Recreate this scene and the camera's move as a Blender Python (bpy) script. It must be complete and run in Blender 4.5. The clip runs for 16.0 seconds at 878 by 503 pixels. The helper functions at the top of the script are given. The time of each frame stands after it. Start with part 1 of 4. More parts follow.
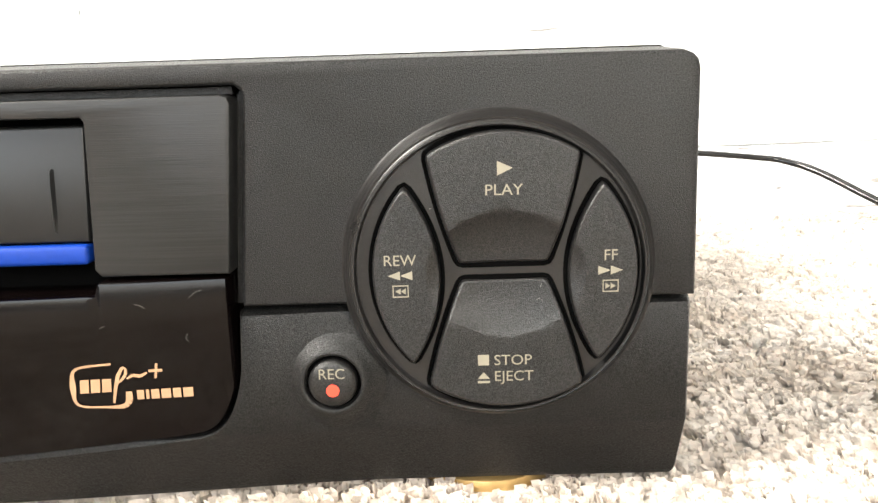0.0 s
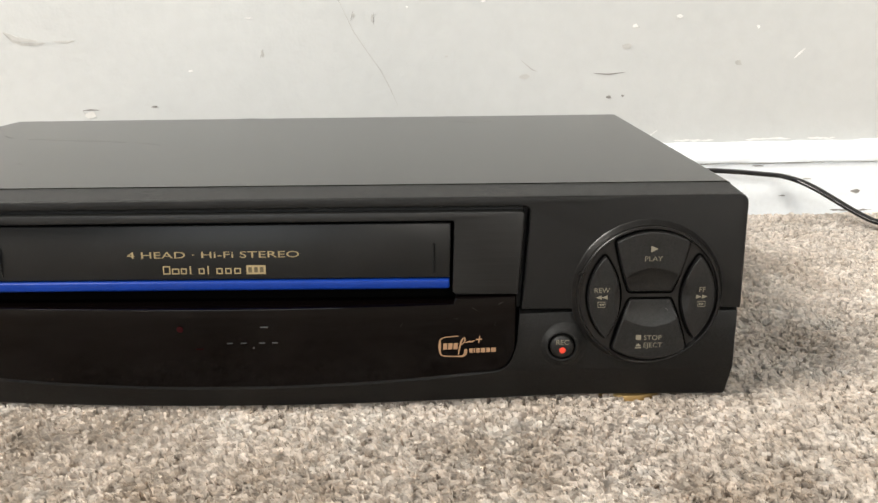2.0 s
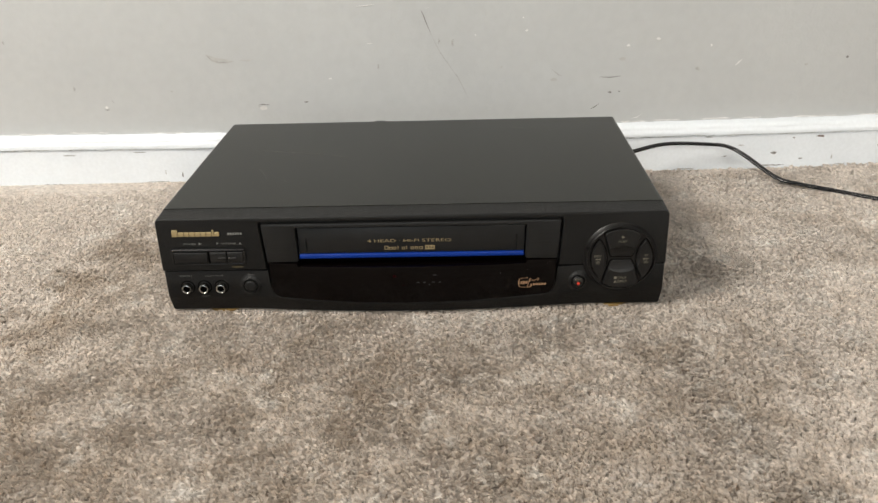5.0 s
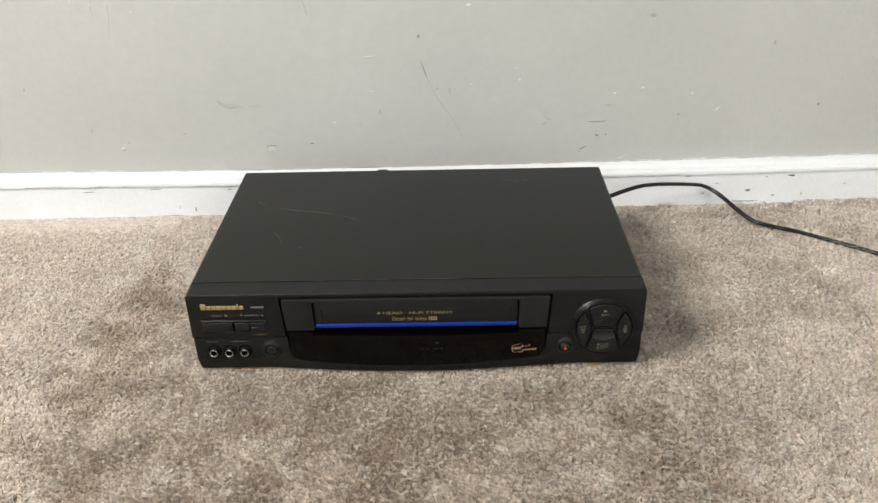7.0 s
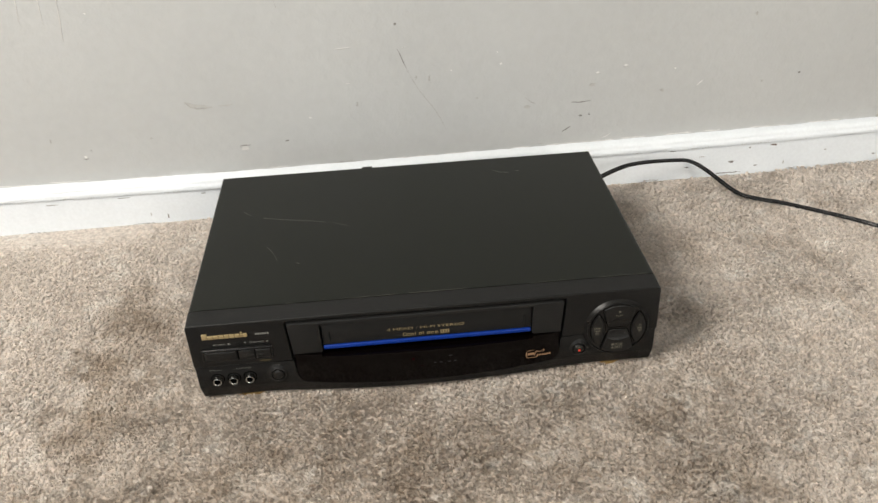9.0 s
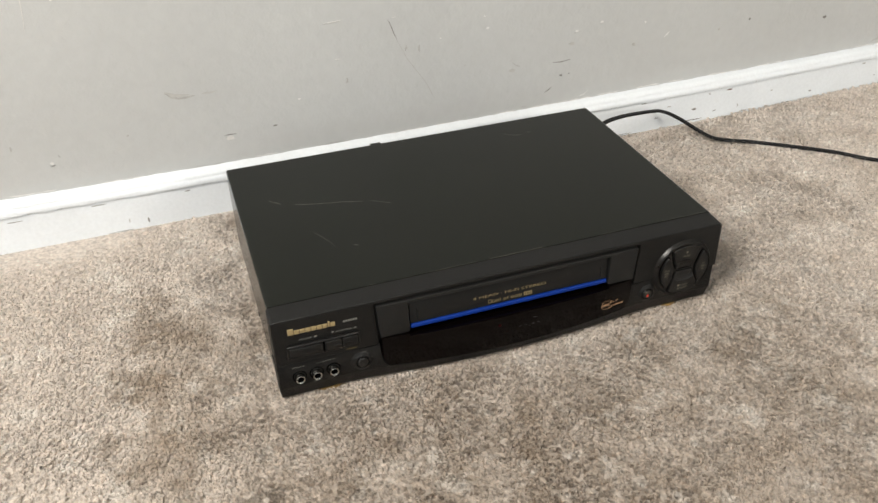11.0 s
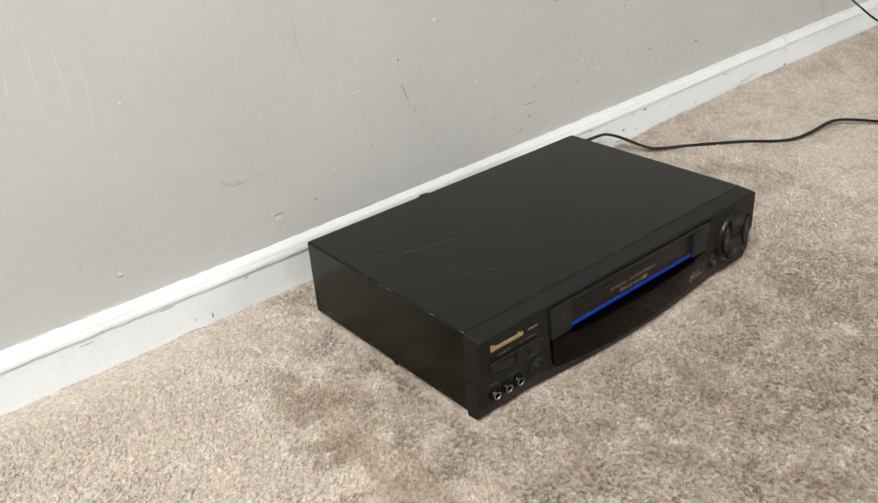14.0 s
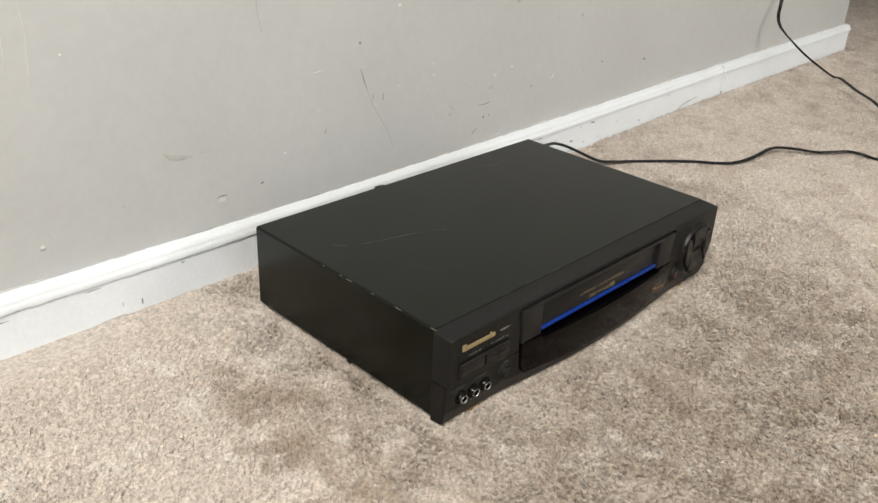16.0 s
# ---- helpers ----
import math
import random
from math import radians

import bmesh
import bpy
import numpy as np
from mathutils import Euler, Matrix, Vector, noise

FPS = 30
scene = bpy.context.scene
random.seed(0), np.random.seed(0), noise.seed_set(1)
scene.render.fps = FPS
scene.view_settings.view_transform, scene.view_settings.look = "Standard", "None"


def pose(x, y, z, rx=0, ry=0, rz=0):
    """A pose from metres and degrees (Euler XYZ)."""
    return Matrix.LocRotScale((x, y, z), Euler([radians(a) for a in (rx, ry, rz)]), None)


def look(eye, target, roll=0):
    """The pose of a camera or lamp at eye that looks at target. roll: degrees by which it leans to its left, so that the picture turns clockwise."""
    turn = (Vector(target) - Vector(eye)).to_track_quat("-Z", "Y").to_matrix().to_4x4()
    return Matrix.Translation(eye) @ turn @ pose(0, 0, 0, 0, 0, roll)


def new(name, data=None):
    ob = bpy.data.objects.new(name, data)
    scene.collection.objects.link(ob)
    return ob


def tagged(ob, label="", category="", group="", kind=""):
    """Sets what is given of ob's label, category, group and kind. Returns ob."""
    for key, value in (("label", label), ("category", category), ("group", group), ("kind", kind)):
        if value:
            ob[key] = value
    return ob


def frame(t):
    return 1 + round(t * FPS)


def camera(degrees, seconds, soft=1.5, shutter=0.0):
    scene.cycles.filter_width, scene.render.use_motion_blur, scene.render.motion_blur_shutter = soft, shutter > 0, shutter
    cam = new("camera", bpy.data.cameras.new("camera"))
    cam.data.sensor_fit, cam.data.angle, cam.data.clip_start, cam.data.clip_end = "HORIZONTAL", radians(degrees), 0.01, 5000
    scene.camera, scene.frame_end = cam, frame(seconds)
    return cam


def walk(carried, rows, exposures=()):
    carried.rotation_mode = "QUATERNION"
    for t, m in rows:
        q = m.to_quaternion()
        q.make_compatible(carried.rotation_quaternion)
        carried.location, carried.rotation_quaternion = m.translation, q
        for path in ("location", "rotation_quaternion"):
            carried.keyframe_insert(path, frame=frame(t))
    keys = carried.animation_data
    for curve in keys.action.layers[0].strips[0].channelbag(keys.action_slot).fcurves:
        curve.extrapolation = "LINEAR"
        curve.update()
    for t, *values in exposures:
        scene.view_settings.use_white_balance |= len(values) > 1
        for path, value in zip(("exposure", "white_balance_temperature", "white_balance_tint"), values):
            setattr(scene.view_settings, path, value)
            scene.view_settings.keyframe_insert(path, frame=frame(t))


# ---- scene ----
cam = camera(54.4, 16.0)
PATH = [
    (0, (0.168, -0.166, 0.088), (0.14, 1.795, -0.305), -1.8),
    (0.5, (0.158, -0.18, 0.092), (0.137, 1.779, -0.309), -1.9),
    (1, (0.136, -0.216, 0.112), (0.153, 1.735, -0.324), -1.0),
    (1.5, (0.12, -0.274, 0.137), (0.111, 1.663, -0.359), -1.0),
    (2, (0.097, -0.337, 0.162), (0.067, 1.592, -0.365), -0.8),
    (2.5, (0.077, -0.404, 0.183), (0.034, 1.512, -0.39), -0.6),
    (3, (0.063, -0.464, 0.21), (0.001, 1.452, -0.361), -0.8),
    (3.5, (0.052, -0.534, 0.239), (-0.007, 1.359, -0.405), -0.6),
    (4, (0.045, -0.599, 0.288), (-0.043, 1.266, -0.429), -0.7),
    (4.2, (0.047, -0.618, 0.309), (-0.024, 1.237, -0.436), -1.0),
    (6.5, (0.037, -0.678, 0.456), (-0.023, 1.089, -0.479), -2.3),
    (7, (0.035, -0.677, 0.514), (0.005, 1.068, -0.461), -1.4),
    (7.5, (0.026, -0.673, 0.543), (-0.013, 1.030, -0.505), -1.8),
    (8, (0.018, -0.657, 0.550), (-0.009, 1.040, -0.508), -2.4),
    (8.5, (0.004, -0.636, 0.555), (0.029, 1.052, -0.517), -3.1),
    (11, (-0.254, -0.566, 0.53), (0.263, 1.01, -0.587), -1.6),
    (11.5, (-0.319, -0.541, 0.523), (0.286, 0.997, -0.603), -4.2),
    (12, (-0.376, -0.507, 0.502), (0.361, 0.96, -0.639), -3.2),
    (12.5, (-0.444, -0.485, 0.5), (0.383, 0.966, -0.6), -4.6),
    (13, (-0.527, -0.488, 0.514), (0.364, 0.987, -0.502), -5.9),
    (13.5, (-0.578, -0.481, 0.522), (0.402, 0.949, -0.476), -7.7),
    (14, (-0.622, -0.469, 0.515), (0.471, 0.919, -0.422), -4.3),
    (14.5, (-0.637, -0.447, 0.5), (0.545, 0.868, -0.434), -1.9),
    (15, (-0.641, -0.419, 0.483), (0.619, 0.852, -0.41), 0.7),
    (15.5, (-0.644, -0.398, 0.467), (0.681, 0.829, -0.395), 2.5),
    (16, (-0.647, -0.396, 0.47), (0.637, 0.843, -0.433), 2.8),
]
walk(cam, [(t, look(eye, target, roll)) for t, eye, target, roll in PATH],
     exposures=((0.0, 1.86), (0.5, 1.66), (1.0, 1.14), (1.5, 0.52), (2.0, 0.36), (2.5, 0.22), (3.0, 0.06), (3.5, -0.06), (4.0, -0.24), (6.5, -0.14), (8.0, -0.18), (11.0, -0.19), (12.0, -0.20), (13.0, -0.29), (16.0, -0.27)))

# ---- light ----
world = bpy.data.worlds.new("sky")
scene.world = world
world.use_nodes = True
wn = world.node_tree.nodes
sky = wn.new("ShaderNodeTexSky")
sky.sky_type, sky.sun_disc, sky.sun_elevation, sky.sun_rotation = "NISHITA", False, radians(35), radians(200)
world.node_tree.links.new(sky.outputs["Color"], wn["Background"].inputs["Color"])
wn["Background"].inputs["Strength"].default_value = 0.05


def opening_light(name, eye, target, width, height, watts, colour):
    """An area lamp set in a wall opening, for daylight or added fill."""
    lamp = bpy.data.lights.new(name, "AREA")
    lamp.shape, lamp.size, lamp.size_y, lamp.energy, lamp.color = "RECTANGLE", width, height, watts, colour
    ob = new(name, lamp)
    ob.matrix_world = look(eye, target)
    return ob


opening_light("daylight_left", (-1.36, -0.80, 1.70), (0.0, 0.10, 0.10), 0.64, 0.74, 63, (1.0, 0.945, 0.86))
opening_light("daylight_front", (-0.68, -2.96, 1.00), (-0.2, 0.0, 0.6), 1.3, 1.8, 17.5, (0.87, 0.945, 1.0))
# Added fill for the dim right end; no window is known there.
opening_light("fill_right", (1.33, -2.96, 1.40), (1.6, 0.3, 0.1), 0.96, 1.0, 15, (1.0, 0.94, 0.84)).data.spread = radians(90)


# ---- materials ----
def material(name, colour, rough=0.5, metal=0.0, vary=0.0, scale=40.0, bump=0.0, bump_scale=800.0, fine=0.0, coat=0.0,
             stretch=(1, 1, 1), tint=None, spec=0.5, bump_detail=2.0, distance=0.001, uneven=0.07, dust=0.0, speck=0.0):
    """A principled surface with colour variation at two scales and fine relief."""
    m = bpy.data.materials.new(name)
    m.use_nodes = True
    nt = m.node_tree
    n, l = nt.nodes, nt.links
    b = n["Principled BSDF"]
    b.inputs["Base Color"].default_value = (*colour, 1)
    b.inputs["Roughness"].default_value, b.inputs["Metallic"].default_value = rough, metal
    b.inputs["Specular IOR Level"].default_value = spec
    b.inputs["Coat Weight"].default_value = coat
    b.inputs["Coat Roughness"].default_value = 0.04
    b.inputs["Sheen Weight"].default_value, b.inputs["Sheen Roughness"].default_value = dust, 0.22
    co = n.new("ShaderNodeTexCoord")
    mp = n.new("ShaderNodeMapping")
    mp.inputs["Scale"].default_value = stretch
    l.new(co.outputs["Object"], mp.inputs["Vector"])
    if vary or fine:
        big, small = n.new("ShaderNodeTexNoise"), n.new("ShaderNodeTexNoise")
        big.inputs["Scale"].default_value, big.inputs["Detail"].default_value = scale, 4
        small.inputs["Scale"].default_value, small.inputs["Detail"].default_value = scale * 17, 2
        for t in (big, small):
            l.new(mp.outputs["Vector"], t.inputs["Vector"])
        mix1, mix2 = n.new("ShaderNodeMix"), n.new("ShaderNodeMix")
        for mx in (mix1, mix2):
            mx.data_type = "RGBA"
        dark = tuple(c * (1 - vary) for c in colour)
        light = tuple(min(1, c * (1 + vary)) for c in (tint or colour))
        mix1.inputs[6].default_value, mix1.inputs[7].default_value = (*dark, 1), (*light, 1)
        ramp = n.new("ShaderNodeMapRange")
        ramp.inputs[1].default_value, ramp.inputs[2].default_value = 0.3, 0.7
        l.new(big.outputs["Fac"], ramp.inputs[0])
        l.new(ramp.outputs[0], mix1.inputs[0])
        l.new(mix1.outputs[2], mix2.inputs[6])
        mix2.blend_type = "MULTIPLY"
        fr = n.new("ShaderNodeMapRange")
        fr.inputs[1].default_value, fr.inputs[2].default_value = 0.3, 0.7
        fr.inputs[3].default_value, fr.inputs[4].default_value = 1 - fine, 1 + fine
        l.new(small.outputs["Fac"], fr.inputs[0])
        l.new(fr.outputs[0], mix2.inputs[7])
        mix2.inputs[0].default_value = 1
        l.new(mix2.outputs[2], b.inputs["Base Color"])
        rr = n.new("ShaderNodeMapRange")
        rr.inputs[3].default_value, rr.inputs[4].default_value = max(0.02, rough - uneven), min(1, rough + uneven)
        l.new(big.outputs["Fac"], rr.inputs[0])
        l.new(rr.outputs[0], b.inputs["Roughness"])
    if speck:
        t, r = n.new("ShaderNodeTexNoise"), n.new("ShaderNodeMapRange")
        t.inputs["Scale"].default_value, t.inputs["Detail"].default_value = 3600, 1
        r.inputs[1].default_value, r.inputs[2].default_value = 0.3, 0.7
        r.inputs[3].default_value, r.inputs[4].default_value = spec * (1 - speck), spec * (1 + speck)
        l.new(mp.outputs["Vector"], t.inputs["Vector"])
        l.new(t.outputs["Fac"], r.inputs[0])
        l.new(r.outputs[0], b.inputs["Specular IOR Level"])
    if bump:
        t, bp = n.new("ShaderNodeTexNoise"), n.new("ShaderNodeBump")
        t.inputs["Scale"].default_value, t.inputs["Detail"].default_value = bump_scale, bump_detail
        bp.inputs["Strength"].default_value, bp.inputs["Distance"].default_value = bump, distance
        l.new(mp.outputs["Vector"], t.inputs["Vector"])
        l.new(t.outputs["Fac"], bp.inputs["Height"])
        l.new(bp.outputs["Normal"], b.inputs["Normal"])
    return m


PLASTIC = material("grained_black_plastic", (0.0086, 0.0085, 0.0083), 0.39, spec=0.24, dust=0.0, vary=0.10, scale=200, fine=0.35, speck=0.6, bump=0.40, bump_scale=4600, bump_detail=0.0, distance=0.0003)
RIM = material("satin_black_rim", (0.0085, 0.0080, 0.0077), 0.30, spec=0.40, vary=0.1, scale=60, fine=0.15, bump=0.2, bump_scale=4200, distance=0.0002)
BUTTON = material("satin_black_button", (0.0079, 0.0077, 0.0075), 0.34, spec=0.34, vary=0.1, scale=200, fine=0.35, speck=0.4, bump=0.34, bump_scale=5000, bump_detail=0.0, distance=0.0003)
PANEL = material("brushed_dark_panel", (0.0130, 0.0131, 0.0130), 0.40, spec=0.28, vary=0.03, scale=70, fine=0.2, bump=0.16, bump_scale=2600, stretch=(0.035, 0.3, 2.0), distance=0.0003)
FLAP = material("smooth_black_flap", (0.0092, 0.0094, 0.0094), 0.34, spec=0.27, vary=0.15, scale=40, fine=0.05, bump=0.05, bump_scale=1500, distance=0.0003)
GAP = material("matt_black_gap", (0.002, 0.002, 0.002), 0.9, spec=0.0)
GLOSS = material("smoked_gloss_window", (0.0016, 0.0010, 0.0010), 0.10, spec=0.19, vary=0.2, scale=30, bump=0.02, bump_scale=300, distance=0.0002)
LID = material("charcoal_painted_steel", (0.0030, 0.0042, 0.0018), 0.20, spec=0.27, uneven=0.01, vary=0.05, scale=14, fine=0.12)
BLUE = material("blue_plastic_strip", (0.003, 0.029, 0.22), 0.40, spec=0.22, vary=0.06, scale=50, fine=0.05)
GOLD = material("gold_print", (0.46, 0.36, 0.19), 0.42, metal=0.55, vary=0.08, scale=200)
FLAP_GOLD = material("thin_gold_print", (0.30, 0.235, 0.125), 0.5, metal=0.3, vary=0.1, scale=200)
DIM_GOLD = material("worn_gold_print", (0.075, 0.058, 0.026), 0.5, vary=0.3, scale=300)
SILVER_PRINT = material("pale_print", (0.17, 0.155, 0.115), 0.6, vary=0.06, scale=300)
DIM_PRINT = material("dim_grey_print", (0.19, 0.19, 0.175), 0.6, vary=0.06, scale=300)
PEACH = material("pale_gold_logo_print", (0.30, 0.175, 0.095), 0.5, vary=0.05, scale=300)
RED = material("red_print", (0.62, 0.045, 0.02), 0.5, vary=0.05, scale=300)
SEGMENT = material("grey_display_segment", (0.065, 0.07, 0.073), 0.3, vary=0.05, scale=300)
RED_DIM = material("dark_red_indicator", (0.020, 0.002, 0.003), 0.12, spec=0.16, vary=0.05, scale=300)
CHROME = material("nickel_contact", (0.42, 0.415, 0.39), 0.22, metal=1.0, vary=0.1, scale=300)
BRASS = material("gold_foot", (0.50, 0.34, 0.14), 0.34, metal=0.75, vary=0.1, scale=120)
RUBBER = material("black_rubber", (0.012, 0.012, 0.012), 0.7, vary=0.1, scale=100)
CABLE = material("black_cable_sheath", (0.006, 0.006, 0.0064), 0.18, spec=0.42, vary=0.15, scale=60, bump=0.04, bump_scale=500)
SCRATCH = material("bare_metal_scratch", (0.11, 0.105, 0.09), 0.35, vary=0.2, scale=300)
WALL = material("grey_wall_paint", (0.490, 0.498, 0.496), 0.55, vary=0.035, scale=5, fine=0.02, bump=0.30, bump_scale=150, bump_detail=3, distance=0.002)
TRIM = material("white_trim_paint", (0.785, 0.825, 0.865), 0.40, vary=0.03, scale=16, fine=0.025, bump=0.12, bump_scale=120, distance=0.001)
CEIL = material("white_ceiling_paint", (0.78, 0.78, 0.76), 0.8, vary=0.02, scale=6, fine=0.02, bump=0.1, bump_scale=150)
CHIP_LIGHT = material("bare_plaster_chip", (0.70, 0.695, 0.68), 0.8, vary=0.08, scale=300)
# paler than the wall: the light caught in its dents, given as colour
DENT_LIGHT = material("pale_dent_highlight", (0.61, 0.60, 0.58), 0.7, vary=0.05, scale=200)
CHIP_EDGE_DARK = material("dark_scuff_and_edge_shade", (0.22, 0.21, 0.20), 0.7, vary=0.2, scale=200)
SCUFF_EDGE = material("grey_scuff_and_edge_shade", (0.40, 0.395, 0.38), 0.6, vary=0.15, scale=200)
SMEAR = material("rubbed_wall_mark", (0.455, 0.45, 0.435), 0.5, vary=0.06, scale=200)
RUST = material("brown_chip", (0.13, 0.075, 0.05), 0.7, vary=0.2, scale=200)
BROWN = material("brown_wood", (0.30, 0.14, 0.05), 0.5, vary=0.2, scale=30, fine=0.1, stretch=(1, 1, 0.1))


def carpet_material(name, pale, brown):
    """Beige cut pile: tufts differ one by one, broad ragged patches lie paler or browner where the pile was brushed,
    and some light and shade is put into the tone.
    """
    m = bpy.data.materials.new(name)
    m.use_nodes = True
    n, l = m.node_tree.nodes, m.node_tree.links
    b = n["Principled BSDF"]
    b.inputs["Roughness"].default_value = 0.95
    b.inputs["Specular IOR Level"].default_value = 0.12
    b.inputs["Sheen Weight"].default_value = 0.2
    co = n.new("ShaderNodeTexCoord")
    geo = n.new("ShaderNodeNewGeometry")

    def noise_of(scale, detail, rough=0.5):
        t = n.new("ShaderNodeTexNoise")
        t.inputs["Scale"].default_value, t.inputs["Detail"].default_value, t.inputs["Roughness"].default_value = scale, detail, rough
        l.new(co.outputs["Object"], t.inputs["Vector"])
        return t

    def rng(src, a, c, lo=0.3, hi=0.7):
        r = n.new("ShaderNodeMapRange")
        r.inputs[1].default_value, r.inputs[2].default_value, r.inputs[3].default_value, r.inputs[4].default_value = lo, hi, a, c
        l.new(src, r.inputs[0])
        return r.outputs[0]

    def op(kind, a, c):
        x = n.new("ShaderNodeMath")
        x.operation = kind
        for i, v in enumerate((a, c)):
            if isinstance(v, float):
                x.inputs[i].default_value = v
            else:
                l.new(v, x.inputs[i])
        return x.outputs[0]

    big, fibre, tuft = noise_of(17, 10, 0.68), noise_of(900, 3), noise_of(330, 1)
    # pressed strip beside the left end of the recorder
    warp = n.new("ShaderNodeVectorMath")
    warp.operation = "MULTIPLY_ADD"
    warp.inputs[1].default_value = (0.26, 0.26, 0)
    l.new(noise_of(20, 6, 0.6).outputs["Color"], warp.inputs[0])
    l.new(co.outputs["Object"], warp.inputs[2])
    spot = n.new("ShaderNodeMapping")
    spot.inputs["Location"].default_value, spot.inputs["Scale"].default_value = (3.42, -1.44, 0), (19.5, 7.2, 1)
    l.new(warp.outputs[0], spot.inputs["Vector"])
    ball = n.new("ShaderNodeTexGradient")
    ball.gradient_type = "SPHERICAL"
    l.new(spot.outputs["Vector"], ball.inputs["Vector"])
    tone = op("SUBTRACT", rng(big.outputs["Fac"], 0.26, 0.92, 0.33, 0.59), rng(ball.outputs["Fac"], 0.0, 0.30, 0.02, 0.45))
    # front of the recorder: browner brushed pile, with cast shade put into the tone
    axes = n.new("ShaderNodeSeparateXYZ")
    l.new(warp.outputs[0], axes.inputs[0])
    front_shade = op("MULTIPLY", rng(axes.outputs["Y"], 1.0, 0.0, 0.05, 0.10), op("MULTIPLY", rng(axes.outputs["X"], 0.0, 1.0, -0.20, -0.14), rng(axes.outputs["X"], 1.0, 0.0, 0.38, 0.60)))
    tone = op("SUBTRACT", tone, op("MULTIPLY", front_shade, 0.18))
    # paler pile towards both sides, where brighter light is put into the tone too
    tone = op("ADD", tone, op("ADD", op("MULTIPLY", rng(axes.outputs["X"], 0.0, 0.26, 0.34, 0.47), rng(axes.outputs["X"], 1.0, 0.5, 0.95, 1.25)), rng(axes.outputs["X"], 0.50, 0.0, -0.25, -0.21)))
    # untrodden pile along the wall beside the recorder
    tone = op("ADD", tone, op("MULTIPLY", rng(axes.outputs["Y"], 0.0, 0.55, 0.31, 0.37), rng(axes.outputs["X"], 1.0, 0.0, -0.10, -0.04)))
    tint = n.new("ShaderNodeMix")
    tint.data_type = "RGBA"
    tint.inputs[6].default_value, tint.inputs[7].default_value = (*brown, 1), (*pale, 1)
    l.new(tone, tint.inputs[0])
    value = op("MULTIPLY", op("MULTIPLY", rng(geo.outputs["Random Per Island"], 0.95, 1.05, 0, 1), rng(fibre.outputs["Fac"], 0.94, 1.06)), op("MULTIPLY", rng(tuft.outputs["Fac"], 0.82, 1.15), rng(noise_of(150, 2).outputs["Fac"], 0.88, 1.12)))
    mix = n.new("ShaderNodeMix")
    mix.data_type, mix.blend_type = "RGBA", "MULTIPLY"
    mix.inputs[0].default_value = 1
    # pale ragged streaks where the yarn ends stand open
    streak = n.new("ShaderNodeMix")
    streak.data_type = "RGBA"
    streak.inputs[7].default_value = (*(min(0.97, 1.12 * c + 0.025 * i) for i, c in enumerate(pale)), 1)
    l.new(rng(noise_of(24, 9, 0.72).outputs["Fac"], 0.0, 0.65, 0.53, 0.63), streak.inputs[0])
    l.new(tint.outputs[2], streak.inputs[6])
    l.new(streak.outputs[2], mix.inputs[6])
    l.new(value, mix.inputs[7])
    l.new(mix.outputs[2], b.inputs["Base Color"])
    bp = n.new("ShaderNodeBump")
    bp.inputs["Strength"].default_value, bp.inputs["Distance"].default_value = 0.5, 0.001
    l.new(fibre.outputs["Fac"], bp.inputs["Height"])
    # yarn ends are bushy, not flat: their shading leans towards the upright
    soft = n.new("ShaderNodeMix")
    soft.data_type = "VECTOR"
    soft.inputs[0].default_value, soft.inputs[5].default_value = 0.55, (0, 0, 1)
    l.new(bp.outputs["Normal"], soft.inputs[4])
    l.new(soft.outputs[1], b.inputs["Normal"])
    thin, both = n.new("ShaderNodeBsdfTranslucent"), n.new("ShaderNodeMixShader")
    l.new(mix.outputs[2], thin.inputs["Color"])
    both.inputs[0].default_value = 0.46
    l.new(b.outputs[0], both.inputs[1])
    l.new(thin.outputs[0], both.inputs[2])
    l.new(both.outputs[0], n["Material Output"].inputs["Surface"])
    return m


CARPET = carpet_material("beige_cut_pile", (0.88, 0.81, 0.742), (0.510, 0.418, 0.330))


# ---- builders ----
def place(bm, mat, name, parent=None, label="", smooth=30.0):
    """Links a bmesh, given in world metres, as one mesh object, as a thing or as a part under parent."""
    bmesh.ops.recalc_face_normals(bm, faces=bm.faces[:])
    me = bpy.data.meshes.new(name)
    bm.to_mesh(me)
    bm.free()
    me.materials.append(mat)
    if smooth:
        me.shade_smooth()
        me.set_sharp_from_angle(angle=radians(smooth))
    ob = new(name, me)
    if parent is not None:
        ob.parent = parent
        if parent.type == "EMPTY":
            ob.matrix_parent_inverse = Matrix.Translation(-parent.location)
    if label:
        tagged(ob, label)
    return ob


def sharp_round_top(ob):
    """Keeps wide upward faces flat beside their rounded edges."""
    me = ob.data
    wide = {tuple(sorted(k)) for p in me.polygons if p.normal.z > 0.97 and p.area > 2e-4 for k in p.edge_keys}
    for e in me.edges:
        if tuple(sorted(e.vertices)) in wide:
            e.use_edge_sharp = True


def part(name, bm, mat, parent, label="", smooth=30.0):
    return place(bm, mat, name, parent, label, smooth)


def box(bm, x0, x1, y0, y1, z0, z1, bevel=0.0, seg=2):
    """Adds a box, with rounded edges where bevel is given."""
    made = bmesh.ops.create_cube(bm, size=1, matrix=Matrix.LocRotScale(((x0 + x1) / 2, (y0 + y1) / 2, (z0 + z1) / 2), None, (x1 - x0, y1 - y0, z1 - z0)))
    if bevel:
        edges = list({e for v in made["verts"] for e in v.link_edges})
        bmesh.ops.bevel(bm, geom=edges, offset=bevel, segments=seg, profile=0.5, affect="EDGES")
    return bm


